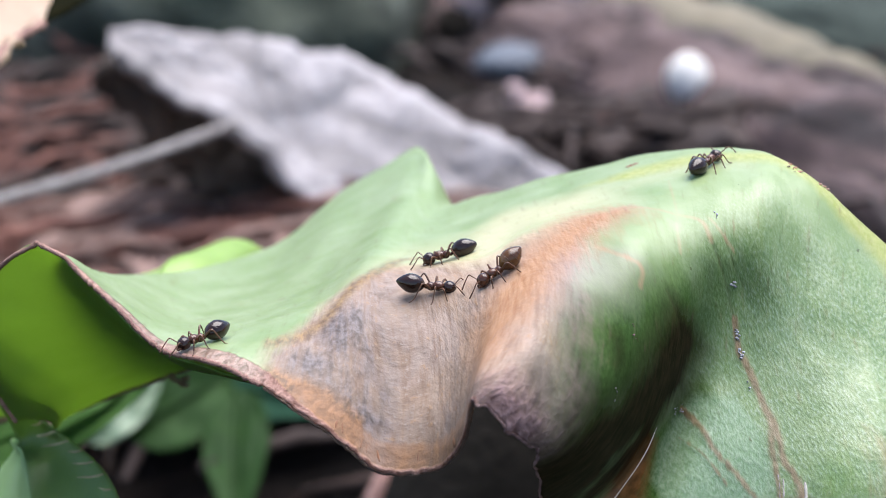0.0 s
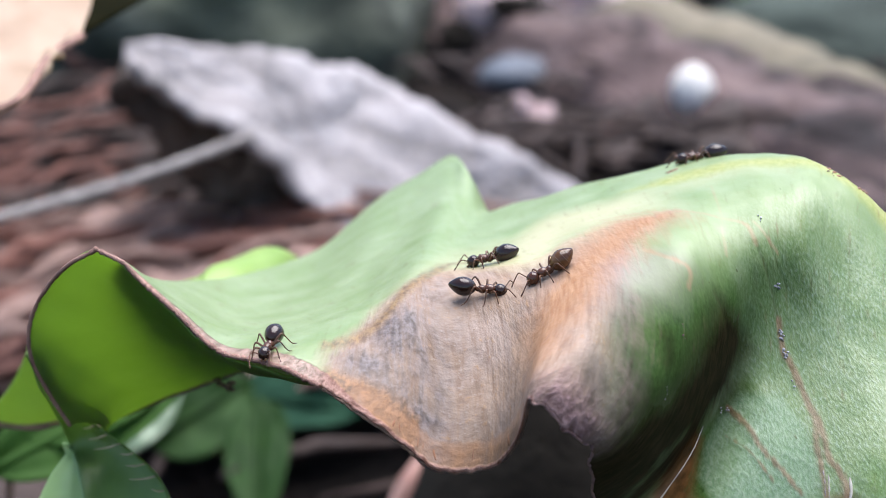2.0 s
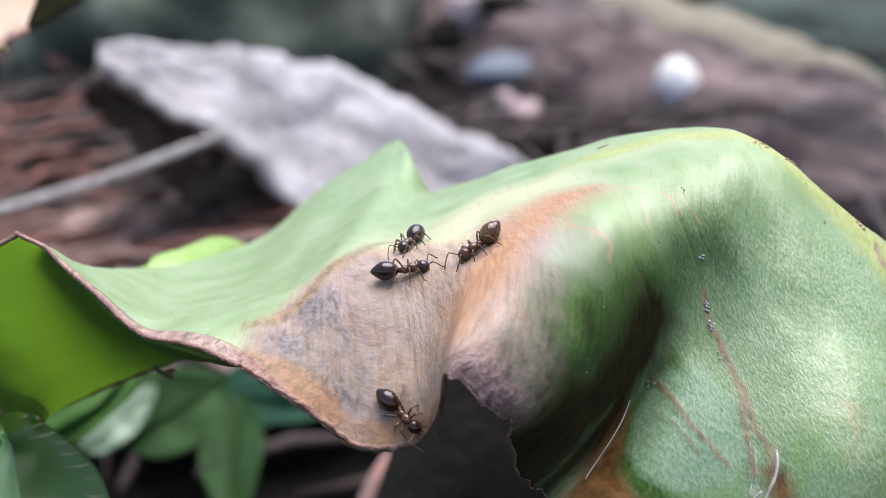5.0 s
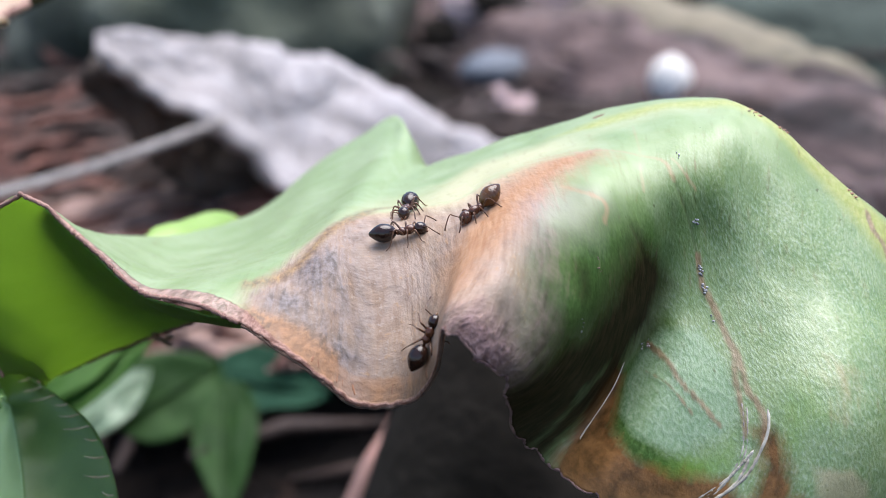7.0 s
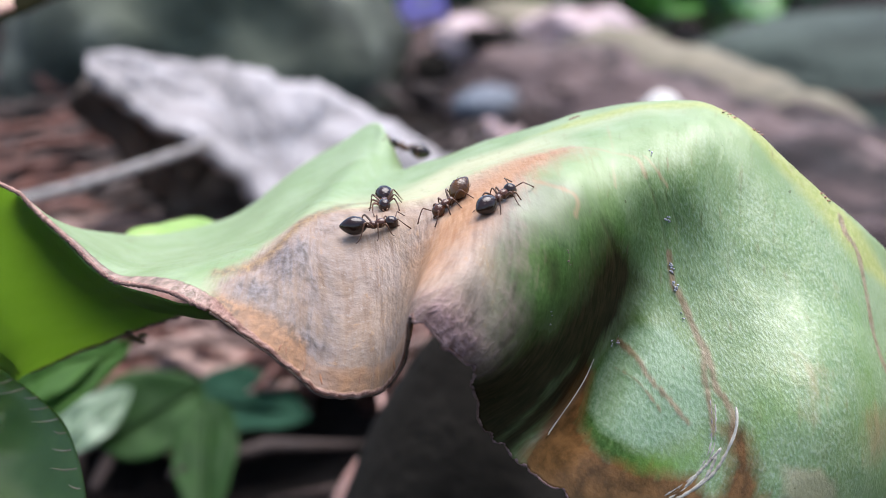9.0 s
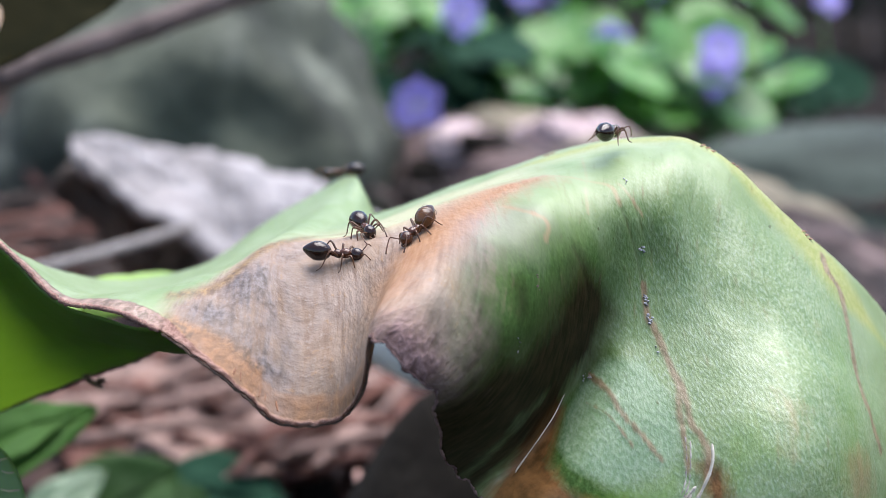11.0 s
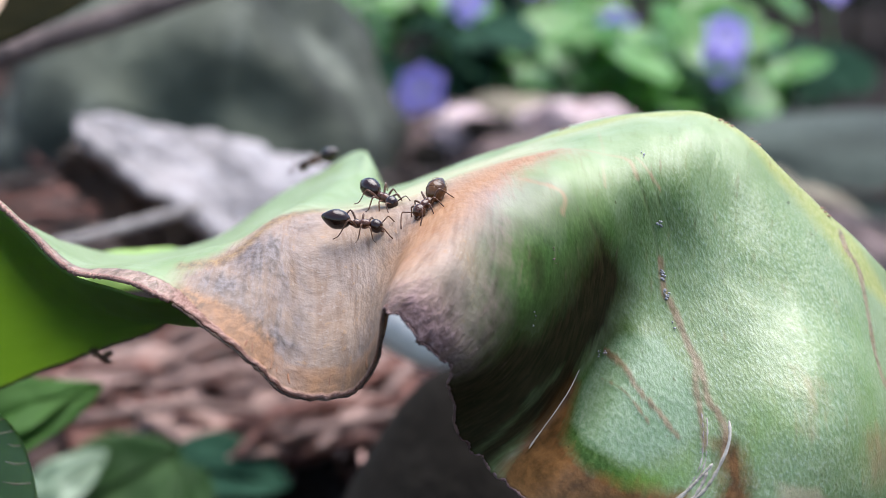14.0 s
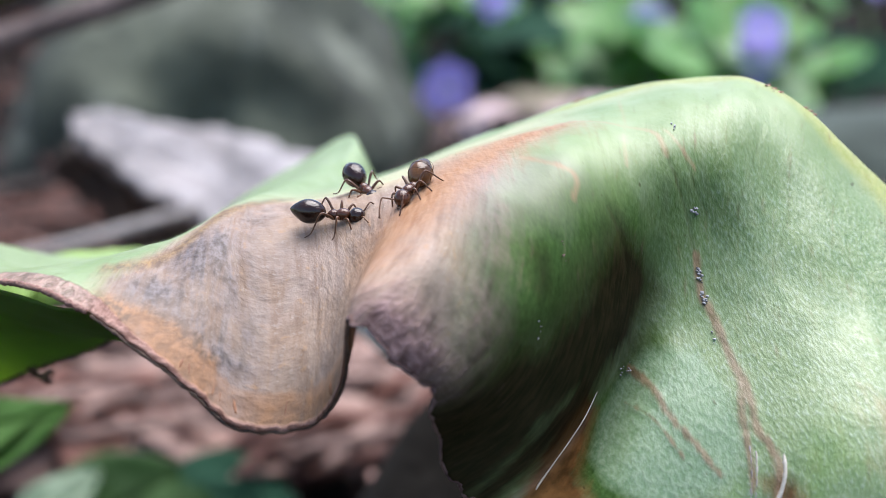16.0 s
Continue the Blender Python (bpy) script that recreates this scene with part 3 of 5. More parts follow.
for line, r in VEINS:
    r = r * 0.95
    vein_mask = np.maximum(vein_mask, soft(r - near_line(line), 0.22 + r))
crack_mask = np.zeros((NU, NV))
for line, r in CRACKS:
    crack_mask = np.maximum(crack_mask, soft(r - near_line(line), 0.25))
blush_mask = np.zeros((NU, NV))
for line, r in BLUSH:
    blush_mask = np.maximum(blush_mask, soft(r - near_line(line), 0.28))
swell = np.array([[0.5 + 0.7 * noise.fractal(Vector(LEAF[i, j]) * 2.2, 0.8, 2.0, 3) if vein_mask[i, j] > 0.05 else 0 for j in range(NV)] for i in range(NU)])
LEAF = LEAF + LEAF_N * (0.07 * vein_mask * np.clip(swell, 0, 1.2) - 0.05 * crack_mask)[:, :, None]

curled_leaf = tagged(new("curled_leaf"), "waxy green leaf, curled, with a dead brown patch", "leaf")

grid_u, grid_v = np.meshgrid(np.linspace(0, 100, NU), np.linspace(0, 100, NV), indexing="ij")


def patch(poly, width, beyond=98):
    """A soft-edged patch of the leaf; a side on the near margin reaches beyond it."""
    return soft(inside([(u, v if v < beyond else v + 6) for u, v in poly], grid_u, grid_v), width)


DEAD = [(18.5, 100.0), (18.1, 94.0), (20.1, 87.2), (23.2, 78.5), (27.0, 74.5), (33.0, 67.0), (37.5, 67.0), (42.0, 67.0), (46.5, 65.5), (50.6, 60.0), (56.8, 55.5), (54.4, 61.1), (51.7, 68.5), (49.0, 81.2), (48.3, 87.9), (49.8, 93.3), (52.1, 97.3)] + [(53.0, 100.0)]
RUST = [(39.9, 94.4), (38.2, 85.5), (40.0, 79.9), (43.5, 76.0), (46.6, 70.4), (51.4, 59.1), (55.9, 55.4), (57.6, 57.4), (51.8, 68.8), (48.2, 76.6), (45.5, 85.5), (43.6, 89.2), (43.2, 95.2), (42.0, 97.0)]
PLUM = [(42.9, 99.3), (43.4, 97.0), (45.2, 95.6), (47.9, 96.4), (49.8, 97.6), (51.7, 99.3), (48.6, 99.3), (45.6, 99.3)]
# DEEP to SHADOW_GREEN: dark tissue along the fold, with the fold's shade painted in
DEEP = [(48.8, 93.0), (48.4, 86.0), (50.0, 80.0), (53.6, 73.5), (56.6, 69.0), (60.2, 64.4), (63.3, 64.4), (64.5, 66.4), (64.1, 68.5), (62.5, 73.8), (58.7, 80.5), (55.2, 89.9), (55.6, 96.0), (54.4, 99.3), (51.0, 97.3)]
UMBER = [(59.8, 69.0), (62.9, 69.0), (65.0, 71.0), (64.1, 75.2), (62.7, 79.4), (61.1, 82.9), (59.2, 86.2), (58.0, 91.1), (59.7, 96.5), (57.1, 100.0), (54.5, 100.0), (51.3, 99.1), (51.7, 94.3), (54.3, 85.0), (57.1, 76.1)]
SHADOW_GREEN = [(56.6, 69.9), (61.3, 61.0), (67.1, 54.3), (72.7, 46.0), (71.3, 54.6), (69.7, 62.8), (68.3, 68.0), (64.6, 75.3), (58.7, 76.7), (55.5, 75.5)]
OLIVE = [(65.3, 74.5), (66.4, 76.5), (64.1, 81.2), (63.7, 85.9), (64.9, 89.9), (66.8, 90.6), (69.1, 89.9), (68.3, 93.3), (65.3, 94.0), (62.2, 91.9), (61.0, 84.6)]
LIME = [(74.2, 77.0), (76.7, 72.5), (76.9, 77.3), (75.3, 81.8), (74.6, 84.0)]
SAP_GREEN = [(66.8, 93.3), (68.0, 89.9), (69.9, 86.6), (71.0, 83.9), (71.4, 87.9), (69.9, 91.9), (68.3, 94.0)]
GOLD = [(22.8, 83.2), (27.4, 74.5), (34.7, 63.1), (39.0, 54.4), (44.4, 55.7), (50.6, 54.4), (57.5, 48.3), (65.6, 41.6), (69.5, 38.3), (69.5, 36.2), (62.2, 38.3), (54.4, 47.0), (46.7, 51.0), (39.8, 45.6), (34.7, 55.7), (27.0, 70.5), (20.8, 80.5)]
BLOTCH = [(78.4, 67.8), (79.2, 69.1), (79.2, 73.2), (78.4, 76.5), (78.0, 73.2)]
SLATES = [[(22.8, 87.4), (24.0, 84.0), (26.3, 81.8), (28.0, 83.3), (26.6, 87.0), (24.7, 90.3), (23.8, 90.7)], [(20.0, 93.3), (21.7, 90.7), (24.2, 91.4), (24.0, 94.1), (22.1, 94.4), (20.7, 95.2)],
          [(25.4, 96.3), (27.5, 93.7), (30.1, 94.1), (29.8, 95.5), (27.7, 96.7), (25.6, 97.4)], [(27.3, 99.6), (30.1, 97.8), (30.5, 98.9), (28.0, 100.0)]]
GREY_COLUMN = [(26.8, 86.2), (28.7, 82.9), (29.8, 88.1), (31.0, 93.7), (29.8, 95.5), (28.0, 91.1)]
FLAME = [(18.4, 97.0), (21.2, 95.9), (24.2, 95.2), (27.0, 95.9), (28.0, 98.1), (27.0, 99.3), (24.7, 98.1), (22.1, 97.8), (19.6, 99.3)]
DUSK = [(18.5, 97.0), (19.5, 91.0), (23.2, 85.5), (25.9, 79.5), (28.4, 75.0), (32.0, 72.0), (32.0, 84.0), (31.0, 92.0), (33.0, 100.0), (22.0, 100.0)]
FOOT = [(30.1, 97.4), (32.9, 96.3), (37.5, 97.0), (38.2, 100.0), (35.9, 100.0), (32.9, 100.0), (30.3, 100.0)]
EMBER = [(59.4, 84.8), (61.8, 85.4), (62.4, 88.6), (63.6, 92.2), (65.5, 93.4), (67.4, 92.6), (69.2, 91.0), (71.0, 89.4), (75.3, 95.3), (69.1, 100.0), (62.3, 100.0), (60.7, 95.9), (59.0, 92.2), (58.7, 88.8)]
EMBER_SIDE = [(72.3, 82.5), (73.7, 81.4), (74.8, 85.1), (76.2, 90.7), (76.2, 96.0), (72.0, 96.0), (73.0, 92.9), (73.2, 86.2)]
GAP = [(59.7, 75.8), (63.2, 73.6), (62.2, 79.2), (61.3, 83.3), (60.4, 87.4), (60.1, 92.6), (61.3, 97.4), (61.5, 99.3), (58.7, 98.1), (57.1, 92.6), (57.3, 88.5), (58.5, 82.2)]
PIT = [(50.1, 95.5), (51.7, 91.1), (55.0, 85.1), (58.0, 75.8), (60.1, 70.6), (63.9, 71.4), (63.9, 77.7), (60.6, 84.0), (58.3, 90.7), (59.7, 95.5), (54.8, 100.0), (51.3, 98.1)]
POUCH = [(65.0, 77.3), (63.2, 81.8), (62.7, 85.5), (63.4, 89.6), (65.0, 91.1), (67.4, 90.0), (69.0, 86.6), (70.4, 84.4), (71.1, 80.3), (69.9, 75.8), (68.1, 74.0)]
TAN = [(76.7, 84.4), (79.3, 83.3), (80.9, 84.8), (82.1, 88.5), (82.0, 94.0), (77.5, 94.0), (76.9, 87.4)]
BROWN_STREAK = [(51.7, 83.3), (52.7, 82.2), (53.6, 84.4), (52.7, 86.6), (52.0, 86.2)]
HALO = [(33.1, 67.0), (36.7, 68.5), (41.3, 69.5), (46.4, 67.0), (51.7, 60.0), (56.0, 52.8), (55.5, 44.4), (48.5, 48.0), (42.2, 48.0), (36.4, 57.0)]
COARSE = [(63.0, 64.0), (66.0, 54.0), (73.0, 44.0), (80.0, 38.0), (86.5, 42.0), (88.0, 60.0), (88.0, 100.0), (64.0, 100.0), (63.0, 80.0)]
RIM = [(54.0, 42.0), (60.0, 37.0), (68.0, 33.0), (73.0, 29.4), (78.8, 29.5), (82.3, 29.5), (87.0, 35.0), (92.0, 45.0), (86.5, 46.0), (84.0, 41.0), (80.0, 35.5), (73.5, 34.5), (66.0, 38.0), (58.0, 43.0)]
FLANK_LIME = [(84.1, 55.8), (86.2, 50.2), (86.0, 63.6), (85.5, 72.9), (83.2, 79.9), (82.0, 75.8)]
FLANK_RUST = [(83.7, 73.6), (85.1, 71.4), (85.8, 77.0), (83.9, 81.0)]
ASHES = [[(48.7, 81.0), (50.1, 80.7), (49.9, 84.0), (49.7, 88.1), (50.8, 91.1), (51.7, 95.5), (51.5, 97.8), (49.9, 96.7), (48.7, 90.7), (48.3, 85.5)], [(45.9, 93.7), (47.1, 91.8), (48.5, 93.7), (49.2, 97.8), (51.5, 99.0), (49.7, 100.0), (47.3, 97.4)]]
# where the sheen on the dead tissue is painted pale
SHEEN_TINT = [(47.6, 74.7), (50.5, 69.5), (54.8, 69.6), (52.5, 77.0), (49.4, 81.2), (46.4, 85.9), (45.6, 82.0)]
BORDER = [(18.2, 91.8), (20.0, 89.6), (22.4, 85.9), (24.0, 82.9), (25.6, 78.4), (28.4, 73.6), (33.1, 65.4), (36.1, 62.8)]
run_v = np.cumsum(np.linalg.norm(np.diff(LEAF, axis=1, prepend=LEAF[:, :1]), axis=2), axis=1)
from_edge = run_v[:, -1:] - run_v
band_width = np.interp(grid_u, [0, 3, 8, 15, 18, 21, 25, 43, 45], [0.35, 0.5, 0.7, 0.85, 0.9, 0.45, 0.22, 0.22, 0.0])
MASKS = {
    "dead": patch(DEAD, 4.0),
    "rust": np.maximum.reduce([patch(RUST, 5.0), 0.55 * patch(BLOTCH, 3.0), 0.7 * patch(FLANK_RUST, 3.0)]),
    "plum": patch(PLUM, 5.0),
    # DEEP is part pigment, part shade; SHADOW_GREEN is painted shade only
    "stain_shade": np.maximum.reduce([patch(DEEP, 6.0), patch(OLIVE, 2.5), 0.66 * patch(SHADOW_GREEN, 7.0)]),
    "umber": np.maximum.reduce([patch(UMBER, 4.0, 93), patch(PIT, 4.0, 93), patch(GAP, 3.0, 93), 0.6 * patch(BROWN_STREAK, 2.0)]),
    "ash": np.maximum.reduce([patch(p, 4.0) for p in ASHES]),
    "sheen_tint": patch(SHEEN_TINT, 7.0),
    "lime": np.maximum.reduce([0.8 * patch(LIME, 4.0), patch(SAP_GREEN, 2.0), 0.7 * patch(FLANK_LIME, 3.0)]),
    "gold": np.maximum(patch(HALO, 9.0), 0.5 * patch(GOLD, 5.0)),
    "rim": patch(RIM, 3.0),
    "coarse": patch(COARSE, 14.0),
    "pouch": patch(POUCH, 1.6),
    "slate": np.maximum.reduce([patch(p, 6.0) for p in SLATES] + [0.42 * patch(DUSK, 6.0), 0.55 * patch(GREY_COLUMN, 2.0)]),
    "scorch": np.maximum(patch(FLAME, 3.0), 0.7 * patch(FOOT, 3.0)),
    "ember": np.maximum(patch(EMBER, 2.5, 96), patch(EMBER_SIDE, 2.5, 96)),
    "tan": patch(TAN, 2.5),
    "blush": blush_mask,
    "border": soft(0.40 - near_line(BORDER), 0.9),
    "band": soft(band_width - from_edge, 0.3) * (grid_u < 44),
    "vein": vein_mask,
    "crack": crack_mask,
    "fringe": soft(0.9 - np.abs(from_edge - 0.7), 0.5) * (grid_u > 21) * (grid_u < 40),
}


def blade_mesh(g, thickness):
    """The closed slab of the blade as one mesh: front points first, then back points."""
    i, j = np.meshgrid(np.arange(NU), np.arange(NV), indexing="ij")
    e = np.minimum(np.minimum(i, NU - 1 - i), np.minimum(j, NV - 1 - j))
    w = thickness * (0.3 + 0.7 * np.clip(e / 6, 0, 1))[:, :, None] / 2
    n = LEAF_N
    k = (i * NV + j)
    quads = np.stack([k[:-1, :-1], k[:-1, 1:], k[1:, 1:], k[1:, :-1]], -1).reshape(-1, 4)
    ring = np.concatenate([k[0, :], k[1:, -1], k[-1, -2::-1], k[-2:0:-1, 0]])
    nxt, half = np.roll(ring, -1), NU * NV
    side = np.stack([ring, ring + half, nxt + half, nxt], -1)
    faces = np.concatenate([quads, quads[:, ::-1] + half, side])
    mesh = bpy.data.meshes.new("blade")
    mesh.from_pydata(np.concatenate([(g + n * w).reshape(-1, 3), (g - n * w).reshape(-1, 3)]) * MM, [], faces.tolist())
    mesh.polygons.foreach_set("use_smooth", [True] * len(mesh.polygons))
    mesh.materials.append(leaf_mat)
    return mesh


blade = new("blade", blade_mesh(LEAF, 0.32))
blade.parent = curled_leaf
run_u = np.concatenate([[0], np.cumsum(np.linalg.norm(np.diff(LEAF[:, NV * 2 // 3], axis=0), axis=1))])
run_v = run_v - run_v[:, NV * 2 // 3][:, None]
flow_xyz = np.stack([np.repeat(run_u[:, None], NV, 1), run_v, np.zeros_like(run_v)], -1).reshape(-1, 3)
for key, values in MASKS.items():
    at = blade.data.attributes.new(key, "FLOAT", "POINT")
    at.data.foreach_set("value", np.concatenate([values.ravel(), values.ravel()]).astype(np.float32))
at = blade.data.attributes.new("flow", "FLOAT_VECTOR", "POINT")
at.data.foreach_set("vector", np.concatenate([flow_xyz, flow_xyz + (0, 0, 9)]).ravel().astype(np.float32))


def ruled(a, b, n=60, m=24, sag=0.0, noise_mm=0.12):
    """A sheet between two curves (mm), bulging by sag along its normal."""
    p, q = even(a, n), even(b, n)
    w = np.linspace(0, 1, m)[None, :, None]
    g = p[:, None] * (1 - w) + q[:, None] * w
    nn = normals_of(g)
    g = g + nn * sag * 4 * w * (1 - w)
    for i in range(n):
        for j in range(m):
            g[i, j] += nn[i, j] * noise_mm * noise.noise(Vector(g[i, j]) * 0.5)
    return g


# the part of the blade that turns under, seen from below, and the pale lobe beneath it
PANEL_RIM = [(-3.0, 77.5, 55.6), (-6.0, 77.2, 56.3), (-8.6, 76.6, 56.4), (-10.5, 77.2, 56.7), (-12.6, 78.1, 57.0), (-15.2, 80.1, 58.4), (-16.7, 81.1, 59.5), (-18.0, 81.7, 60.6), (-19.5, 82.0, 61.3),
             (-21.1, 82.5, 60.3), (-22.7, 83.5, 58.5), (-23.9, 84.5, 56.2), (-24.1, 85.0, 54.0), (-23.5, 86.0, 51.4), (-22.7, 87.0, 49.0)]
PANEL_LOW = [(-4.0, 92.0, 52.6), (-7.2, 94.5, 51.6), (-10.0, 96.0, 50.5), (-12.2, 96.5, 49.2), (-13.7, 97.0, 48.5), (-16.0, 97.5, 47.5), (-17.5, 98.0, 46.7), (-18.6, 98.0, 46.3), (-19.8, 98.0, 45.8),
             (-20.7, 98.0, 45.4), (-21.6, 98.0, 45.0), (-22.6, 98.0, 44.6), (-23.0, 97.5, 44.5), (-23.3, 97.0, 44.4), (-23.5, 96.5, 44.2)]
part("turned_blade", thick_sheet(ruled(PANEL_RIM, PANEL_LOW, 90, 40, sag=1.2) * MM, 0.3 * MM), underside_mat, curled_leaf, "yellow-green leaf underside lit through")
LOBE_A = [(-24.2, 84.8, 54.4), (-23.7, 86.0, 51.8), (-23.1, 88.0, 49.3), (-21.9, 90.5, 47.3), (-19.2, 88.5, 46.4), (-17.7, 87.0, 45.7), (-16.7, 85.5, 44.6), (-15.9, 84.0, 42.2), (-16.0, 82.0, 39.9)]
LOBE_B = [(-24.4, 85.0, 54.1), (-24.2, 86.5, 51.7), (-24.1, 88.5, 49.5), (-23.9, 90.0, 47.5), (-23.7, 90.8, 45.9), (-22.8, 88.5, 45.5), (-21.9, 86.0, 44.3), (-21.2, 83.5, 42.1), (-20.5, 81.0, 40.7)]
LOBE_C = [(-23.6, 90.6, 46.1), (-24.9, 90.0, 44.2), (-25.7, 89.0, 42.7), (-27.0, 88.0, 40.3), (-28.3, 87.0, 37.9)]
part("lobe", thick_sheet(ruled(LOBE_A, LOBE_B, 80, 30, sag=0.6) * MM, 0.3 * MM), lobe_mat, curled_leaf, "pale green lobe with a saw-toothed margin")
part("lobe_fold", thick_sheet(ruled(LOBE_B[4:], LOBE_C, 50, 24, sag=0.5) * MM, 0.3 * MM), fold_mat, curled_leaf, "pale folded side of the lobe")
teeth = bmesh.new()
lobe_edge, lobe_inner = even(LOBE_A[3:9], 13), even(LOBE_B[4:], 13)
for k in range(12):
    into = (lobe_inner[k] - lobe_edge[k]) / np.linalg.norm(lobe_inner[k] - lobe_edge[k])
    along = lobe_edge[k + 1] - lobe_edge[k]
    lift = np.array([0.0, -0.5, 0.45])
    a, b = lobe_edge[k] + 0.15 * into + lift, lobe_edge[k] + (0.8 + 0.4 * (k % 3)) * into - 0.25 * along + lift
    tube(np.array([a, (a + b) / 2 + 0.08 * along, b]) * MM, np.array([0.05, 0.06, 0.02]) * MM, 5, 8, bm=teeth)
part("tooth_mark", teeth, tooth_mat, curled_leaf, "small tan marks of the saw-toothed margin")


def rough_tube(points, radius, n, sides=8, wobble=0.35, seed=1.0):
    p = even(points, n)
    r = np.array([radius * (1 + wobble * noise.fractal(Vector((i * 0.35, seed, 0)), 1.0, 2.0, 3)) for i in range(n)])
    return tube(p * MM, r * MM, sides)


# corky margin from the upper tip along the near edge, and the purple torn edge beyond the notch
neck = int(NU * 0.19)
near_edge = [LEAF[i, -1] for i in range(0, neck + 1, 4)]
part("margin", rough_tube([(-19.5, 81.7, 61.5)] + near_edge, 0.13, 220, wobble=0.7), margin_mat, curled_leaf, "reddish brown corky leaf margin")
flap_edge = [LEAF[i, -1] - LEAF_N[i, -1] * 0.1 for i in range(neck, int(NU * 0.43), 3)]
part("margin", rough_tube(flap_edge, 0.075, 170, wobble=0.7, seed=5.0), dark_margin_mat, curled_leaf, "dark brown withered flap margin")
far_edge = [LEAF[i, -1] for i in range(int(NU * 0.43), int(NU * 0.66), 2)]
part("torn_edge", rough_tube(far_edge, 0.065, 200, wobble=1.2), plum_edge_mat, curled_leaf, "dark purple torn leaf edge")
part("margin", rough_tube(PANEL_RIM[8:], 0.12, 120), margin_mat, curled_leaf)
part("margin", rough_tube(PANEL_LOW, 0.2, 120, wobble=0.5), plum_edge_mat, curled_leaf, "dark brown lower leaf margin")


# a clinging scrap of dirt under the panel's lower margin
scrap = bmesh.new()
for k, q in enumerate(((-14.6, 96.6, 47.7), (-14.9, 96.5, 47.5), (-15.3, 96.6, 47.6), (-14.7, 96.5, 47.3), (-15.5, 96.6, 47.9))):
    blob((0.30 * MM, 0.18 * MM, 0.16 * MM), Vector(q) * MM, 0.5, 1.5, 40 + k, 2, scrap)
part("crumb", scrap, dark_margin_mat, curled_leaf, "dark scrap of dirt under the margin")

# crumbs of dirt on the veins, a silk fibre, dried sap
for k, (u, v) in enumerate([(65.6, 53.7), (67.6, 60.4), (68.3, 65.8), (68.7, 67.8), (54.1, 79.9), (63.7, 79.9), (53.3, 87.9), (73.4, 34.2), (69.5, 71.1), (63.3, 80.5)]):
    r = random.Random(k)
    bm = bmesh.new()
    for _ in range(14 if k in (1, 2, 3) else 5):
        c = on_leaf(u + r.uniform(-0.3, 0.3), v + r.uniform(-0.6, 0.6), 0.2) * MM
        s = r.uniform(0.02, 0.055) * MM * (1.5 if k in (1, 2, 3) else 1.0)
        blob((s, s, s * 0.8), c, 0.4, 1.5, r.randrange(50), 1, bm)
    part("crumb", bm, plum_edge_mat if k in (4, 7) else speck_mat, curled_leaf, "grey and black dirt crumbs")
for k, (u, v) in enumerate([(73.4, 32.0), (75.8, 32.0), (82.3, 32.5), (58.3, 36.1)]):
    bm = bmesh.new()
    for q in range(3):
        blob((0.20 * MM, 0.16 * MM, 0.05 * MM), on_leaf(u + 0.35 * q, v + 0.5 * q * (-1) ** k, 0.15) * MM, 0.4, 1.5, k + q, 2, bm)
    part("spot", bm, spot_mat, curled_leaf, "dark brown rot spot")
ends = [(60.6, 84.4), (61.8, 94.8)]
a, b = on_leaf(*ends[0], 0.3), on_leaf(*ends[-1], 0.45)
bend = (a + b) / 2 + np.array([0.05, -0.45, 0.05])
part("fibre", tube(np.array([a, (a + bend) / 2 + (0.05, -0.1, 0), bend, (b + bend) / 2, b, b + (-0.12, -0.1, -0.2)]) * MM, np.array([0.012, 0.02, 0.022, 0.026, 0.05, 0.03]) * MM, 6, 40), fibre_mat, curled_leaf, "pale silk fibre")


scars = bmesh.new()
scar_rng = random.Random(4)
for k in range(26):
    u = 20.5 + k * 0.8 + scar_rng.uniform(-0.5, 0.5)
    if scar_rng.random() < 0.3:
        continue
    a, b = on_leaf(u + scar_rng.uniform(-0.2, 0.2), 99.0, 0.05), on_leaf(u + scar_rng.uniform(-0.3, 0.3), 99.0 - scar_rng.uniform(0.8, 2.4), 0.11)
    tube(np.array([a, (a + b) / 2 + scar_rng.uniform(-0.05, 0.05), b]) * MM, np.array([0.06, 0.08, 0.04]) * MM * scar_rng.uniform(0.5, 1.2), 6, 8, bm=scars)
part("scar", scars, scar_mat, curled_leaf, "short orange-brown scars along the dead margin")


def strand(points, radius, material, name, label, n=70, lift=0.15, seed=2.0):
    p = spline(np.array(points, float), n)
    line = np.array([on_leaf(u, min(v, 100), lift) for u, v in p])
    r = np.array([radius * (0.9 + 0.45 * noise.fractal(Vector((i * 0.22, seed, 0)), 1.0, 2.0, 3)) for i in range(n)])
    tip = np.clip(np.minimum(np.arange(n), np.arange(n)[::-1]) / 8, 0.2, 1)
    part(name, tube(line * MM, np.maximum(r * tip, 0.015) * MM, 6), material, curled_leaf, label)


SAP = [(71.8, 77.9), (72.2, 81.2), (72.2, 84.6), (71.4, 88.6), (70.7, 91.3), (69.5, 94.0), (69.1, 96.6)]
sap_rng = random.Random(8)
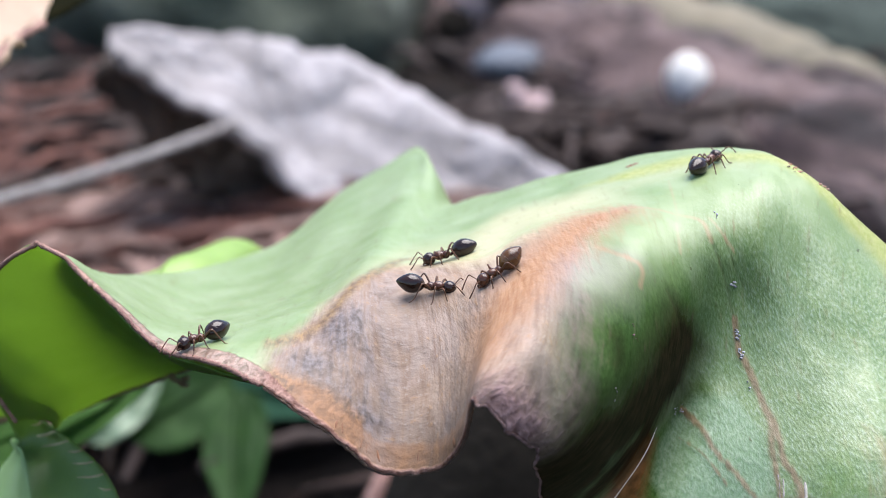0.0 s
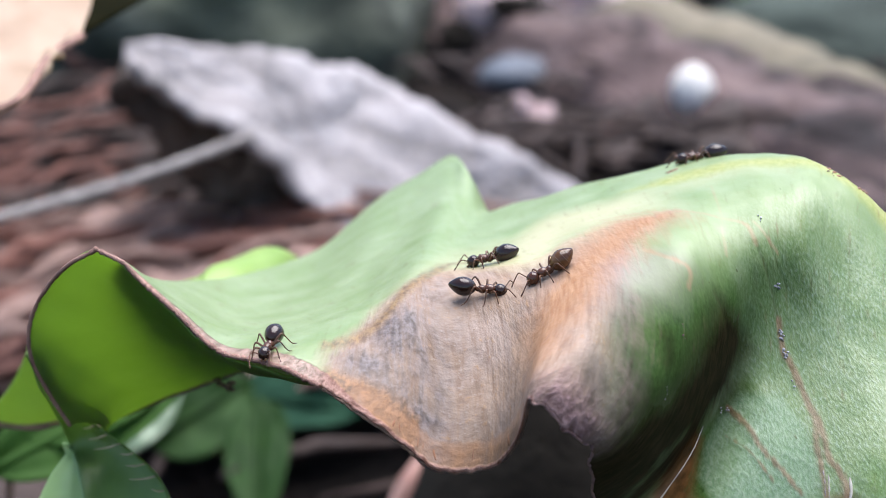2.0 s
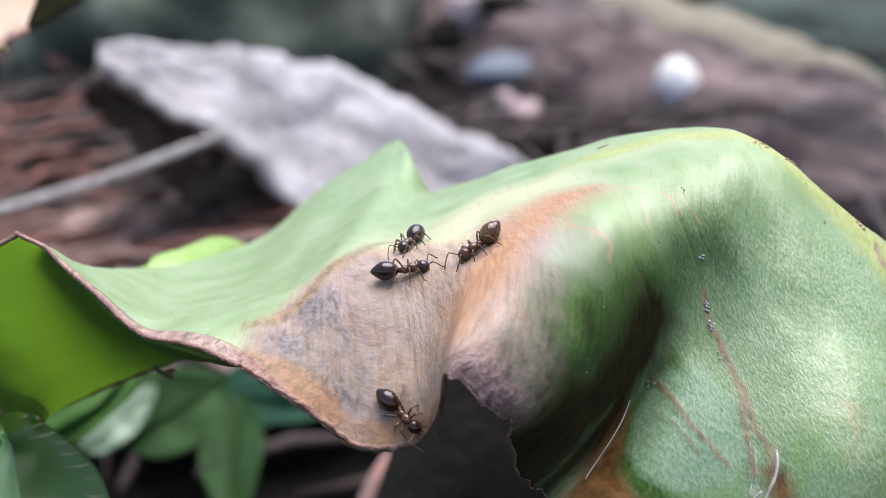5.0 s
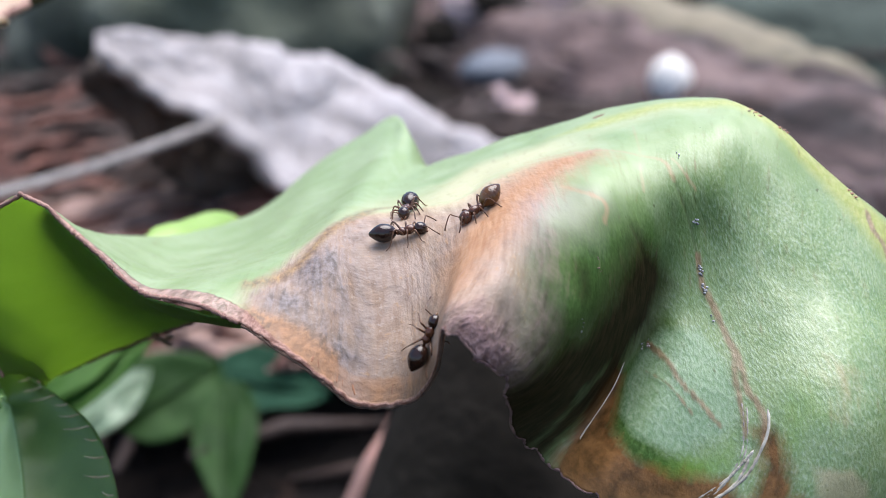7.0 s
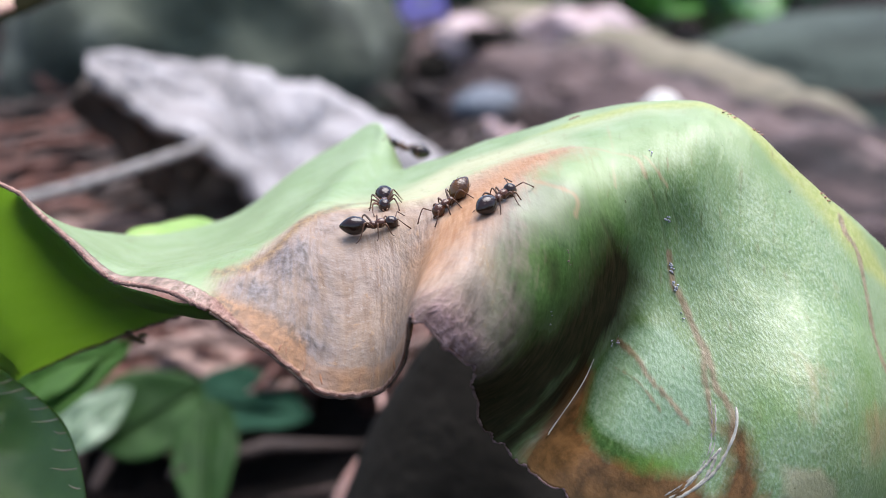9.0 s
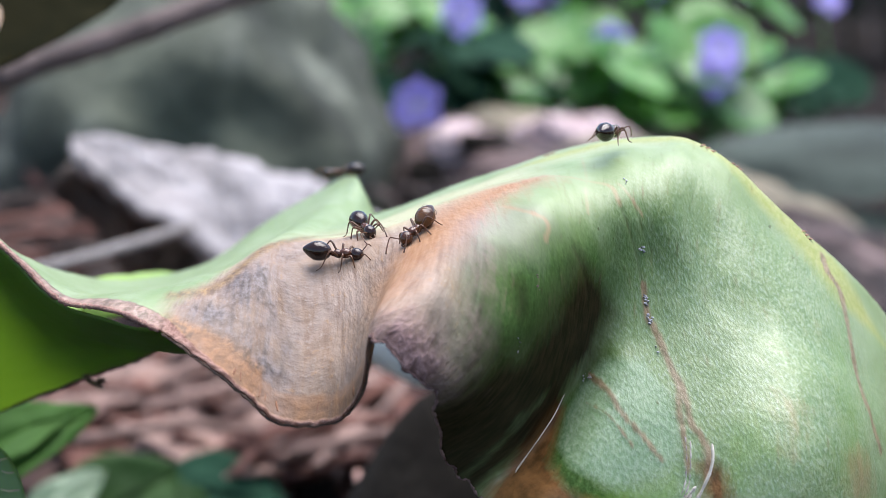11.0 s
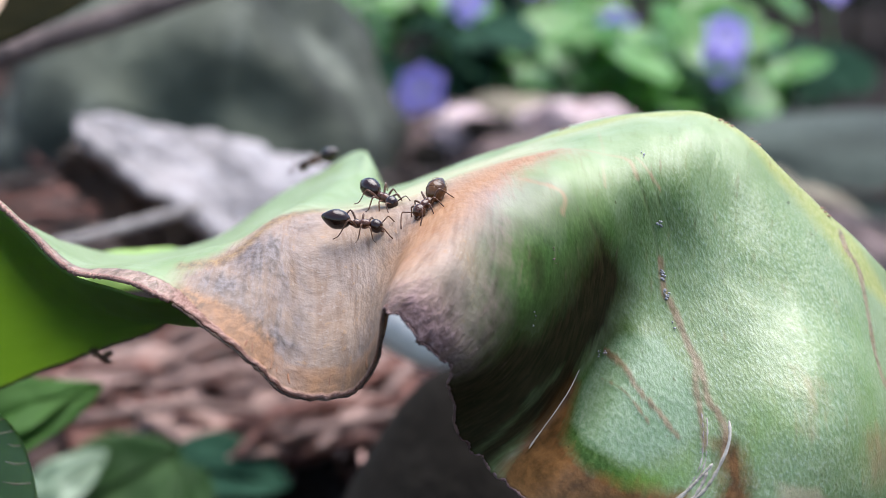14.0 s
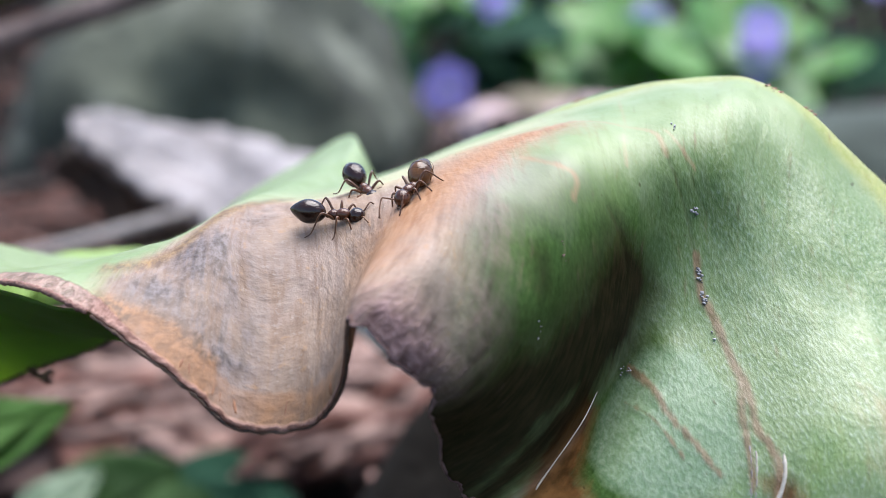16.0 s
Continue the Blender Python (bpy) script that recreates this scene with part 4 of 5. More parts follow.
for k in range(8):
    du, dv = sap_rng.uniform(-0.7, 1.2), sap_rng.uniform(-0.6, 1.0)
    first, last = sap_rng.choice((0, 0, 1, 2)), sap_rng.choice((5, 6, 7, 7))
    strand([(u + du * (1 - i / 7) + sap_rng.uniform(-0.22, 0.22), v + dv + sap_rng.uniform(-0.3, 0.3)) for i, (u, v) in enumerate(SAP)][first:last], sap_rng.choice((0.05, 0.07, 0.11)), resin_mat, "sap_trail", "shiny dried sap", lift=0.11, seed=20.0 + k)

# ---- ground and what lies on it ----
def ground_sheet():
    r = np.concatenate([np.linspace(0.005, 0.9, 90), np.geomspace(0.93, 120, 40)])
    a = np.linspace(0, 2 * np.pi, 120, endpoint=False)
    g = np.zeros((len(r), len(a), 3))
    for i, q in enumerate(r):
        for j, w in enumerate(a):
            x, y = q * math.cos(w), 0.25 + q * math.sin(w)
            near = 1 if q < 0.8 else max(0, 1 - (q - 0.8))
            z = 0.010 * noise.fractal(Vector((x * 14, y * 14, 0.3)), 1.0, 2.0, 5) * near - 0.006
            g[i, j] = (x, y, z)
    bm = sheet(g, closed=True)
    bm.verts.ensure_lookup_table()
    bm.faces.new([bm.verts[j] for j in range(len(a))][::-1])
    return bm


tagged(part("ground", ground_sheet(), soil_mat), "dark brown forest soil with crumbs", "ground", kind="structure")


def scatter_litter(name, material, count, seed, label):
    rng = random.Random(seed)
    bm = bmesh.new()
    for _ in range(count):
        y = 0.10 + 0.75 * rng.random() ** 1.3 if rng.random() < 0.6 else rng.uniform(-0.15, 0.9)
        x = (rng.random() - 0.5) * (0.16 + 0.8 * y) if y > 0.1 and rng.random() < 0.7 else rng.uniform(-0.5, 0.5)
        z = 0.004 + 0.004 * rng.random()
        w = rng.random() * math.pi
        if y > 0.275 and x > -0.065 and (material is not litter_mats[1] or y > 0.4) or material is not litter_mats[1] and 0.10 < y < 0.192 and x < 0.0:
            continue
        if -0.045 < x < 0 and 0.15 < y < 0.22:
            z -= 0.006
        if rng.random() < 0.6:
            s = 0.006 + 0.016 * rng.random()
            d = Vector((math.cos(w), math.sin(w), rng.uniform(-0.25, 0.25))) * s
            c = Vector((x, y, z + 0.003 * rng.random()))
            tube([c - d, c + Vector((0, 0, 0.002 * rng.random())), c + d], [0.0007, 0.0011, 0.0006], 5, bm=bm)
        else:
            s = 0.003 + 0.006 * rng.random()
            turn = Euler((rng.uniform(-0.6, 0.6), rng.uniform(-0.6, 0.6), w)).to_matrix()
            blob((s, s * 0.6, s * 0.14), (x, y, z), 0.35, 1.4, rng.randrange(99), 2, bm, turn)
    return tagged(part(name, bm, material), label, "litter", kind="stuff")


scatter_litter("needle_litter", litter_mats[0], 700, 1, "rusty red-brown needles and leaf crumbs")
scatter_litter("leaf_litter", litter_mats[1], 700, 2, "brown decaying leaf litter on soil")
scatter_litter("bark_litter", litter_mats[2], 420, 3, "pinkish brown bark chips and straws")


def litter_bed(material, count, seed, label, xs, ys):
    """A loose bed of curled leaf scraps and straws within a stretch of ground."""
    rng = random.Random(seed)
    bm = bmesh.new()
    for _ in range(count):
        x, y = rng.uniform(*xs), rng.uniform(*ys)
        z, w = 0.004 + 0.004 * rng.random(), rng.uniform(0, math.pi)
        if rng.random() < 0.35:
            d = Vector((math.cos(w * 0.35 + 0.2), math.sin(w * 0.35 + 0.2), rng.uniform(-0.1, 0.1))) * rng.uniform(0.008, 0.018)
            c = Vector((x, y, z + 0.003))
            tube([c - d, c + Vector((0, 0, 0.002)), c + d], [0.0006, 0.0009, 0.0005], 5, bm=bm)
        else:
            s = rng.uniform(0.004, 0.009)
            turn = Euler((rng.uniform(-0.5, 0.7), rng.uniform(-0.6, 0.6), w)).to_matrix()
            blob((s, s * 0.6, s * 0.12), (x, y, z), 0.35, 1.4, rng.randrange(99), 2, bm, turn)
    return tagged(part("leaf_litter", bm, material), label, "litter", kind="stuff")


litter_bed(pale_litter_mat, 240, 7, "pinkish brown leaf scraps and straws", (-0.085, 0.005), (0.196, 0.262))
litter_bed(litter_mats[0], 180, 8, "rusty leaf scraps on dark soil", (-0.085, 0.005), (0.196, 0.262))
litter_bed(litter_mats[0], 100, 9, "reddish leaf scraps beside bark slab", (-0.13, -0.052), (0.255, 0.36))
litter_bed(litter_mats[1], 160, 10, "dark brown leaf scraps beside bark slab", (-0.13, -0.045), (0.255, 0.36))
litter_bed(litter_mats[1], 60, 12, "dark rotten crumbs beside log", (0.0, 0.06), (0.30, 0.335))


def slab_from(a, b, thickness, n=70, m=26, sag=0.0, rough=1.5, scale=0.12, ragged=0.07):
    g = ruled(a, b, n, m, sag, 0)
    w = np.linspace(0, 1, m)[:, None]
    for i in range(n):
        cut, grow = (ragged * noise.fractal(Vector((i * 0.23, k, 0)), 0.8, 2.0, 4) for k in (1.5, 4.5))
        across = g[i, -1] - g[i, 0]
        g[i] += across * (w * grow - (1 - w) * cut)
    nn = normals_of(g)
    for i in range(n):
        for j in range(m):
            g[i, j] += nn[i, j] * rough * noise.fractal(Vector(g[i, j]) * scale, 0.8, 2.0, 5)
    return thick_sheet(g * MM, thickness * MM, 2)


def along(ob, direction):
    """Turns an object's own x axis to a direction while its mesh stays in place, for the grain."""
    m = Vector(direction).to_track_quat("X", "Z").to_matrix().to_4x4()
    ob.data.transform(m.inverted())
    ob.matrix_local = m
    return ob


bark = tagged(new("bark_slab"), "weathered grey bark slab propped on litter", "bark")
along(part("slab", slab_from(
    [(-45.4, 234, 39.4), (-41.7, 237, 34.2), (-36.4, 239, 30.7), (-30.9, 241, 27.1), (-27.3, 245, 20.1), (-21.7, 250, 13.2), (-18.5, 254, 9.2), (-11.6, 262, 2.8), (-3, 268, -2), (8, 272, -4), (17, 276, -5)],
    [(-47.4, 240, 41.8), (-41, 250, 39.8), (-33, 261, 36.6), (-24.5, 275, 32.2), (-15.8, 287, 27.5), (-6.6, 290.0, 22.9), (-0.5, 290.0, 19.3), (9.6, 288.0, 13.8), (19.6, 284.0, 9.5), (27.6, 282.0, 6.0)],
    2.4, sag=-1.5, rough=1.6), bark_mat, bark, "pale grey flaking outer bark"), (0.72, 0.55, -0.42))
part("core", slab_from([(-50, 240, 36), (-45, 243, 27), (-36, 250, 16), (-27, 257, 6), (-10, 275, -8)],
                       [(-50, 252, 36), (-40, 268, 29), (-28, 285, 22), (-16, 298, 14), (0, 320, -6)], 6, rough=2.5), bark_dark_mat, bark, "rotten dark inner bark")

twig = tagged(new("twig"), "bare grey twig leaning on bark slab", "twig")
part("wood", rough_tube([(-75, 172, 27.6), (-57.3, 190, 29.1), (-42.4, 205, 30.2), (-27.5, 222, 32.2)], 0.75, 60, wobble=0.15), twig_mat, twig)
part("knot", blob((0.95 * MM, 1.1 * MM, 0.95 * MM), (-0.0424, 0.205, 0.0302), 0.25, 1.5, 3, 3), twig_mat, twig, "swollen twig knot")

fallen_log = tagged(new("fallen_log"), "rotting purplish brown log on forest floor", "log")


def log_mesh(axis, radii, n, sides, rough, seed):
    p = even(np.column_stack([np.array(axis, float), radii]), n)
    bm = tube(p[:, :3] * MM, p[:, 3] * MM, sides)
    for v in bm.verts:
        q = v.co * 1000
        v.co += Vector((0, -0.3, 1)).normalized() * rough * MM * noise.fractal(Vector((q.x * 0.02, q.y * 0.08, q.z * 0.08 + seed)), 0.8, 2.0, 5)
    return bm


along(part("trunk", log_mesh([(2, 482, -6), (20, 452, -7), (58, 381, -9), (105, 293, -12), (150, 210, -18)], [19, 23, 24, 24, 24], 90, 40, 5, 1), log_mat, fallen_log), (0.55, -0.83, 0))
part("moss_cap", log_mesh([(20, 482, 3.5), (50, 427, 3), (82, 368, 0), (112, 311, -7)], [15, 16, 15, 9], 90, 40, 2.0, 5), moss_mat, fallen_log, "olive tan mossy upper side")
part("knot", blob((11 * MM, 8 * MM, 8 * MM), (12 * MM, 0.442, 10 * MM), 0.3, 1.2, 9, 4), stub_mat, fallen_log, "broken pinkish grey stub")
# solid near-black lumps stand in for the shade of holes in the log
part("hollow_shade", blob((9 * MM, 6 * MM, 5 * MM), (6 * MM, 0.440, 5 * MM), 0.3, 1.2, 21, 3), dark_stone_mat, fallen_log, "dark lump standing for shade in the wood")
part("knot", blob((17 * MM, 11 * MM, 12 * MM), (41 * MM, 0.436, 10 * MM), 0.3, 1.2, 14, 4), stub_mat, fallen_log, "broken pinkish grey stub")
part("hollow_shade", blob((7 * MM, 5 * MM, 3 * MM), (18 * MM, 0.432, 14.5 * MM), 0.3, 1.2, 11, 3), dark_stone_mat, fallen_log, "dark lump standing for shade in the wood")

tagged(part("white_mushroom", blob((4.7 * MM, 4.7 * MM, 5.9 * MM), (52.9 * MM, 0.352, 9.8 * MM), 0.06, 1.2, 2, 4), mushroom_mat), "small round white mushroom cap on log", "mushroom")
tagged(part("wood_chip", blob((7 * MM, 5 * MM, 4 * MM), (15.3 * MM, 0.3350, 6.5 * MM), 0.7, 2.0, 6, 4), stub_mat), "pale pinkish chip of rotten wood on litter", "wood")
tagged(part("wood_chip", blob((10 * MM, 6 * MM, 2.5 * MM), (42 * MM, 0.336, 3 * MM), 0.6, 2.2, 12, 4), litter_mats[0]), "rusty red chip of rotten wood on soil", "wood")
tagged(part("slate_pebble", blob((11 * MM, 8 * MM, 5 * MM), (18 * MM, 0.408, 1 * MM), 0.15, 1.2, 5, 3), blue_stone_mat), "bluish grey flat pebble on soil", "stone")

tagged(part("boulder", blob((58 * MM, 96 * MM, 66 * MM), (-62 * MM, 0.480, -4 * MM), 0.22, 1.4, 4, 5), rock_mat), "large grey lichen-covered boulder on forest floor", "rock")
tagged(part("boulder", blob((105 * MM, 50 * MM, 26 * MM), (165 * MM, 0.470, -8 * MM), 0.14, 0.9, 8, 5), rock_green_mat), "low greenish grey mossy boulder on soil", "rock")

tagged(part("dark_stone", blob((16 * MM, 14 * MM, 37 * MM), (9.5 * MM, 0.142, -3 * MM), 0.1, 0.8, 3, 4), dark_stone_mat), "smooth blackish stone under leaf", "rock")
tagged(part("white_stone", blob((8.4 * MM, 4 * MM, 3.3 * MM), (1.2 * MM, 0.150, 37.4 * MM), 0.04, 0.8, 6, 4, turn=Euler((0, radians(38), 0)).to_matrix()), white_stone_mat), "smooth bright white pebble on dark stone", "stone")


# ---- other leaves and plants ----
def leaf_shape(length, width, point=1.0, cup=0.0, curl=0.0, n=24, m=13, wave=0.0, seed=0):
    """A pointed leaf lying along +x, base at the origin, in metres."""
    g = np.zeros((n, m, 3))
    for i in range(n):
        s = i / (n - 1)
        half = width / 2 * (math.sin(math.pi * min(s ** 0.75, 1)) ** (0.7 * point) if 0 < s < 1 else 0.02)
        for j in range(m):
            w = j / (m - 1) * 2 - 1
            y = w * half
            z = cup * half * w * w - curl * length * s * s + wave * noise.noise(Vector((s * 4, w * 2, seed)))
            g[i, j] = (s * length, y, z - 0.04 * width * math.exp(-(w * 6) ** 2))
    return thick_sheet(g, max(length * 0.012, 0.00025))


def heart_shape(size, cup=0.25, n=17, m=20, seed=0):
    """A heart-shaped leaf, stalk notch at the origin, in metres."""
    g = np.zeros((n, m, 3))
    for i in range(n):
        r = i / (n - 1)
        for j in range(m):
            a = (j / (m - 1) * 2 - 1) * math.pi * 0.985
            q = size * (0.60 + 0.30 * math.cos(a) + 0.16 * abs(math.sin(a)) + 0.10 * max(0, math.cos(a)) ** 6)
            x, y = r * q * math.cos(a) + 0.12 * size, r * q * math.sin(a)
            g[i, j] = (x, y, cup * size * r * r * 0.5 + 0.06 * size * noise.noise(Vector((x / size * 2, y / size * 2, seed))))
    return thick_sheet(g, size * 0.03)


def place(ob, m):
    ob.matrix_world = m
    return ob


# a second curved leaf behind the first
back_leaf = tagged(new("leaf"), "glossy yellow-green leaf with brown margin", "leaf")
part("blade", thick_sheet(ruled([(-27.5, 98, 50.5), (-24, 101, 50.2), (-20.3, 105, 51.0), (-18.4, 112, 49.6), (-16.6, 118, 48.9), (-15.6, 121, 48.4), (-14.6, 123, 47.0)],
                                [(-34, 106, 41), (-28, 103, 42), (-22, 105, 45), (-18, 107, 48), (-15, 107.5, 49.0), (-13, 112, 48), (-13, 121, 46)], 60, 24, sag=-1.6) * MM, 0.3 * MM),
     green_mat, back_leaf)
part("margin", rough_tube([(-34, 106, 41), (-28, 103, 42), (-22, 105, 45), (-18, 107, 48)], 0.35, 60), margin_mat, back_leaf, "brown corky margin")

# stalk that carries the curled leaf
part("stalk", tube(np.array([(36, 94, 48), (44, 100, 40), (50, 108, 18), (52, 112, -2)]) * MM, 0.0011, 8, 24), stem_mat, curled_leaf, "brownish leaf stalk")

# leaves low under the curled leaf
def low_leaf(material, base, tip, width, label, cup=0.2, curl=0.1, roll=0, seed=0):
    b, t = Vector(base) * MM, Vector(tip) * MM
    ob = tagged(new("leaf"), label, "leaf", group="low leaves")
    d = (t - b)
    part("blade", leaf_shape(d.length, width * MM, 1.0, cup, curl, wave=0.0008, seed=seed), material, ob)
    part("midrib", tube([(0, 0, 0.0003), (d.length * 0.5, 0, 0.0002 - curl * d.length * 0.25), (d.length * 0.95, 0, -curl * d.length * 0.9)], [0.0005, 0.0004, 0.0002], 6, 12), material, ob)
    ob.matrix_world = m = Matrix.Translation(b) @ d.to_track_quat("X", "Z").to_matrix().to_4x4() @ pose(0, 0, 0, roll)
    back_way = m.inverted()
    part("stalk", tube([back_way @ p for p in (b, b + Vector((-0.002, 0.001, -b.z * 0.5)), Vector((b.x - 0.003, b.y + 0.002, -0.003)))], 0.0004, 6, 10), stem_mat, ob)
    return ob


# the first three carry their shade in the leaf colour
low_leaf(low_shade_green_mat, (-37, 184, 3), (-25, 191, 9), 12, "green leaf low over litter, darkened for shade", roll=40, seed=1)
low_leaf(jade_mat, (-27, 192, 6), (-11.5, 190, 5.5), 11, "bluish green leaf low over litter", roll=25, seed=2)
low_leaf(low_shade_green_mat, (-23.5, 186, 8), (-22.6, 170, -1), 8, "green leaf drooping over litter, darkened for shade", roll=10, seed=3)
low_leaf(pale_blade_mat, (-41, 180, 4), (-33, 186, 10), 6, "narrow pale green leaf blade", roll=40, seed=4)
low_leaf(mid_green_mat, (-36, 122, 33), (-24, 128, 36), 8, "bright green leaf under curled leaf", roll=35, seed=5)
low_leaf(mid_green_mat, (-37, 118, 31), (-21.5, 130, 36), 7, "dark green leaf under curled leaf", roll=50, seed=6)

tagged(part("stem", tube(np.array([(-9, 164, -2), (-5.2, 166, 6), (-3.4, 168, 9.2), (-1.9, 170, 12.5), (-2.3, 174, 14.5)]) * MM, [0.0010, 0.0012, 0.0006, 0.0004, 0.0003], 8, 40), pink_stem_mat),
       "thin reddish plant stem rising from litter", "stem")
for a, b, c in (((-52, 208, 8), (-30.9, 238, 9), (-21.4, 252, 9)), ((-70, 262, 3), (-50, 255, 5), (-38, 268, 4))):
    tagged(part("straw", tube(np.array([a, b, c]) * MM, [0.0016, 0.0018, 0.001], 7, 20), litter_mats[2]), "pale brown dry straw on litter", "straw")

# hanging dead leaf with a green half
hanging = tagged(new("dead_leaf"), "half dry leaf, pale tan and dark green", "leaf")
part("dry_blade", thick_sheet(ruled([(-46, 130, 68), (-38, 132, 69), (-32.5, 132, 69), (-29.2, 131, 67.5), (-28.8, 124, 64.6)],
                                    [(-42, 108, 61), (-36, 109, 61.5), (-32.5, 110, 62), (-30.6, 112, 62.6), (-29.9, 118, 64.2)], 40, 20, sag=0.8) * MM, 0.3 * MM), dry_mat, hanging, "sunlit pale tan dry leaf blade")
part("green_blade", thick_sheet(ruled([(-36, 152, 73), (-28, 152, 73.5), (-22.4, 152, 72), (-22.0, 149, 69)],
                                      [(-34, 139, 61), (-31, 140.5, 62.3), (-28, 142, 63.9), (-24, 146, 66.4)], 40, 20, sag=0.5) * MM, 0.3 * MM), shade_green_mat, hanging, "dark green leaf blade, shade held in its colour")
part("edge", rough_tube([(-42, 108, 61), (-36, 109, 61.5), (-32.5, 110, 62), (-30.6, 112, 62.6), (-29.9, 118, 64.2), (-28.8, 124, 64.6)], 0.35, 60), margin_mat, hanging, "rusty brown margin")
branch = tagged(new("branch"), "reddish brown branch in front of boulder", "branch")
part("wood", rough_tube([(-80, 196, 42), (-57.7, 200, 50.6), (-48.3, 204, 54.2), (-35.1, 208, 58.9), (-20.3, 214, 64.5), (-2, 222, 71)], 1.7, 60, 10, 0.2), branch_mat, branch)
part("knot", blob((1.9 * MM, 2.0 * MM, 1.8 * MM), (-0.0483, 0.204, 0.0542), 0.25, 1.5, 7, 3), branch_mat, branch, "swollen branch knot")


# violets
def violet_flower():
    ob = new("violet")
    for k, (a, s) in enumerate(((90, 1.0), (145, 1.0), (35, 1.0), (215, 1.05), (325, 1.05), (270, 1.2))):
        p = part("petal", leaf_shape(0.0085 * s, 0.0075 * s, 0.8, 0.3, 0.15, 10, 7), petal_mat, ob)
        p.matrix_local = pose(0, 0, 0, 0, 0, a) @ pose(0, 0, 0, 0, -18, 0)
    part("throat", blob((0.0014, 0.0014, 0.001), (0, 0, 0.0006), level=2), white_mat, ob, "pale throat")
    return ob


flower = tagged(violet_flower(), "violet flower with lilac-blue petals", "flower", group="violets")
spots = [(12.4, 560, 40), (-0.2, 474, 19), (60, 530, 33), (92, 510, 34), (-2, 476, 14), (91, 508, 27), (165, 690, 42), (52, 700, 42), (95, 700, 46), (38, 650, 44)]
rng = random.Random(11)
for k, (x, y, z) in enumerate(spots):
    m = Matrix.Translation(Vector((x, y, z)) * MM) @ pose(0, 0, 0, 72 + rng.uniform(-14, 14), 0, rng.uniform(-25, 25)) @ Matrix.Scale(0.95, 4)
    f = flower if k == 0 else copy_thing(flower, m)
    if k == 0:
        flower.matrix_world = m
    stalk = part("stalk", tube([(0, 0, -0.0004), (0, -0.004, -0.006), (0, -z * MM * 0.9, -0.010)], 0.0007, 6, 10), violet_leaf_mat, f)

heart_data = [heart_shape(0.016, 0.3, seed=k) for k in range(3)]
plant_meshes = []
for bm in heart_data:
    mesh = bpy.data.meshes.new("leaf")
    bm.to_mesh(mesh)
    bm.free()
    mesh.polygons.foreach_set("use_smooth", [True] * len(mesh.polygons))
    plant_meshes.append(mesh)


def violet_plant(x, y, count, seed, material, reach=1.0):
    r = random.Random(seed)
    ob = tagged(new("violet_plant"), "clump of heart-shaped green violet leaves", "plant", group="violet plants")
    ob.location = (x * MM, y * MM, 0)
    for k in range(count):
        a, d, h = r.uniform(0, 2 * math.pi), r.uniform(4, 24) * reach, r.uniform(10, 34) * reach
        p = Vector((d * math.cos(a), d * math.sin(a), h)) * MM
        leaf = new("leaf", plant_meshes[r.randrange(3)].copy())
        leaf.data.materials.append(material)
        leaf.parent = ob
        leaf.matrix_local = Matrix.Translation(p) @ pose(0, 0, 0, r.uniform(5, 45), r.uniform(-25, 25), r.uniform(-70, 70)) @ Matrix.Scale(r.uniform(0.7, 1.25), 4)
        part("stalk", tube([(0, 0, 0), p * 0.55 + Vector((0, 0, -0.002)), p], 0.0006, 5, 8), material, ob)
    return ob


for k, (x, y, c, h) in enumerate(((10, 508, 12, 1.1), (52, 500, 9, 0.9), (28, 525, 10, 1.0), (62, 520, 10, 1.0), (95, 525, 10, 1.1), (120, 560, 10, 1.1), (12, 590, 10, 1.2), (60, 600, 10, 1.3),
                                  (-25, 640, 8, 1.2), (110, 680, 10, 1.6), (40, 700, 10, 1.5))):
    violet_plant(x, y, c, 30 + k, violet_leaf_mat if k % 5 else jade_mat, h)


def undergrowth():
    r = random.Random(5)
    bm = bmesh.new()
    for _ in range(420):
        y = r.uniform(0.72, 2.2)
        x = r.uniform(-0.7, 0.7) * (0.5 + y)
        s, h = r.uniform(0.02, 0.05), r.uniform(0.03, 0.09) * y
        top = Vector((x + r.uniform(-0.02, 0.02), y + r.uniform(-0.02, 0.02), h))
        tube([(x, y, -0.01), ((x + top.x) / 2, (y + top.y) / 2, h * 0.6), tuple(top)], [0.0016, 0.0013, 0.001], 5, bm=bm)
        for k in range(3):
            turn = Euler((r.uniform(0.1, 0.9), r.uniform(-0.5, 0.5), r.uniform(-1.0, 1.0) + k * 2.1))
            blob((s, s * 0.7, s * 0.08), top + turn.to_matrix() @ Vector((s * 0.9, 0, 0)), 0.3, 1.3, r.randrange(99), 1, bm, turn.to_matrix())
    return bm


# added filler that closes the horizon; its dark green stands in for shade
tagged(part("undergrowth", undergrowth(), dim_green_mat), "added undergrowth of broad low leaves, darkened for shade", "plants", kind="stuff")


# ---- ants ----
def egg(length, radius, point=0.0, level=3):
    """A body section along x: radius grows, then tapers towards -x by point."""
    bm = bmesh.new()
    bmesh.ops.create_uvsphere(bm, u_segments=24, v_segments=16, radius=1.0)
    for v in bm.verts:
        x, y, z = v.co.z, v.co.x, v.co.y
        k = 1 - point * max(0, -x) ** 1.6 * 0.75
        v.co = Vector((x * length / 2, y * radius * k, z * radius * k))
    return bm


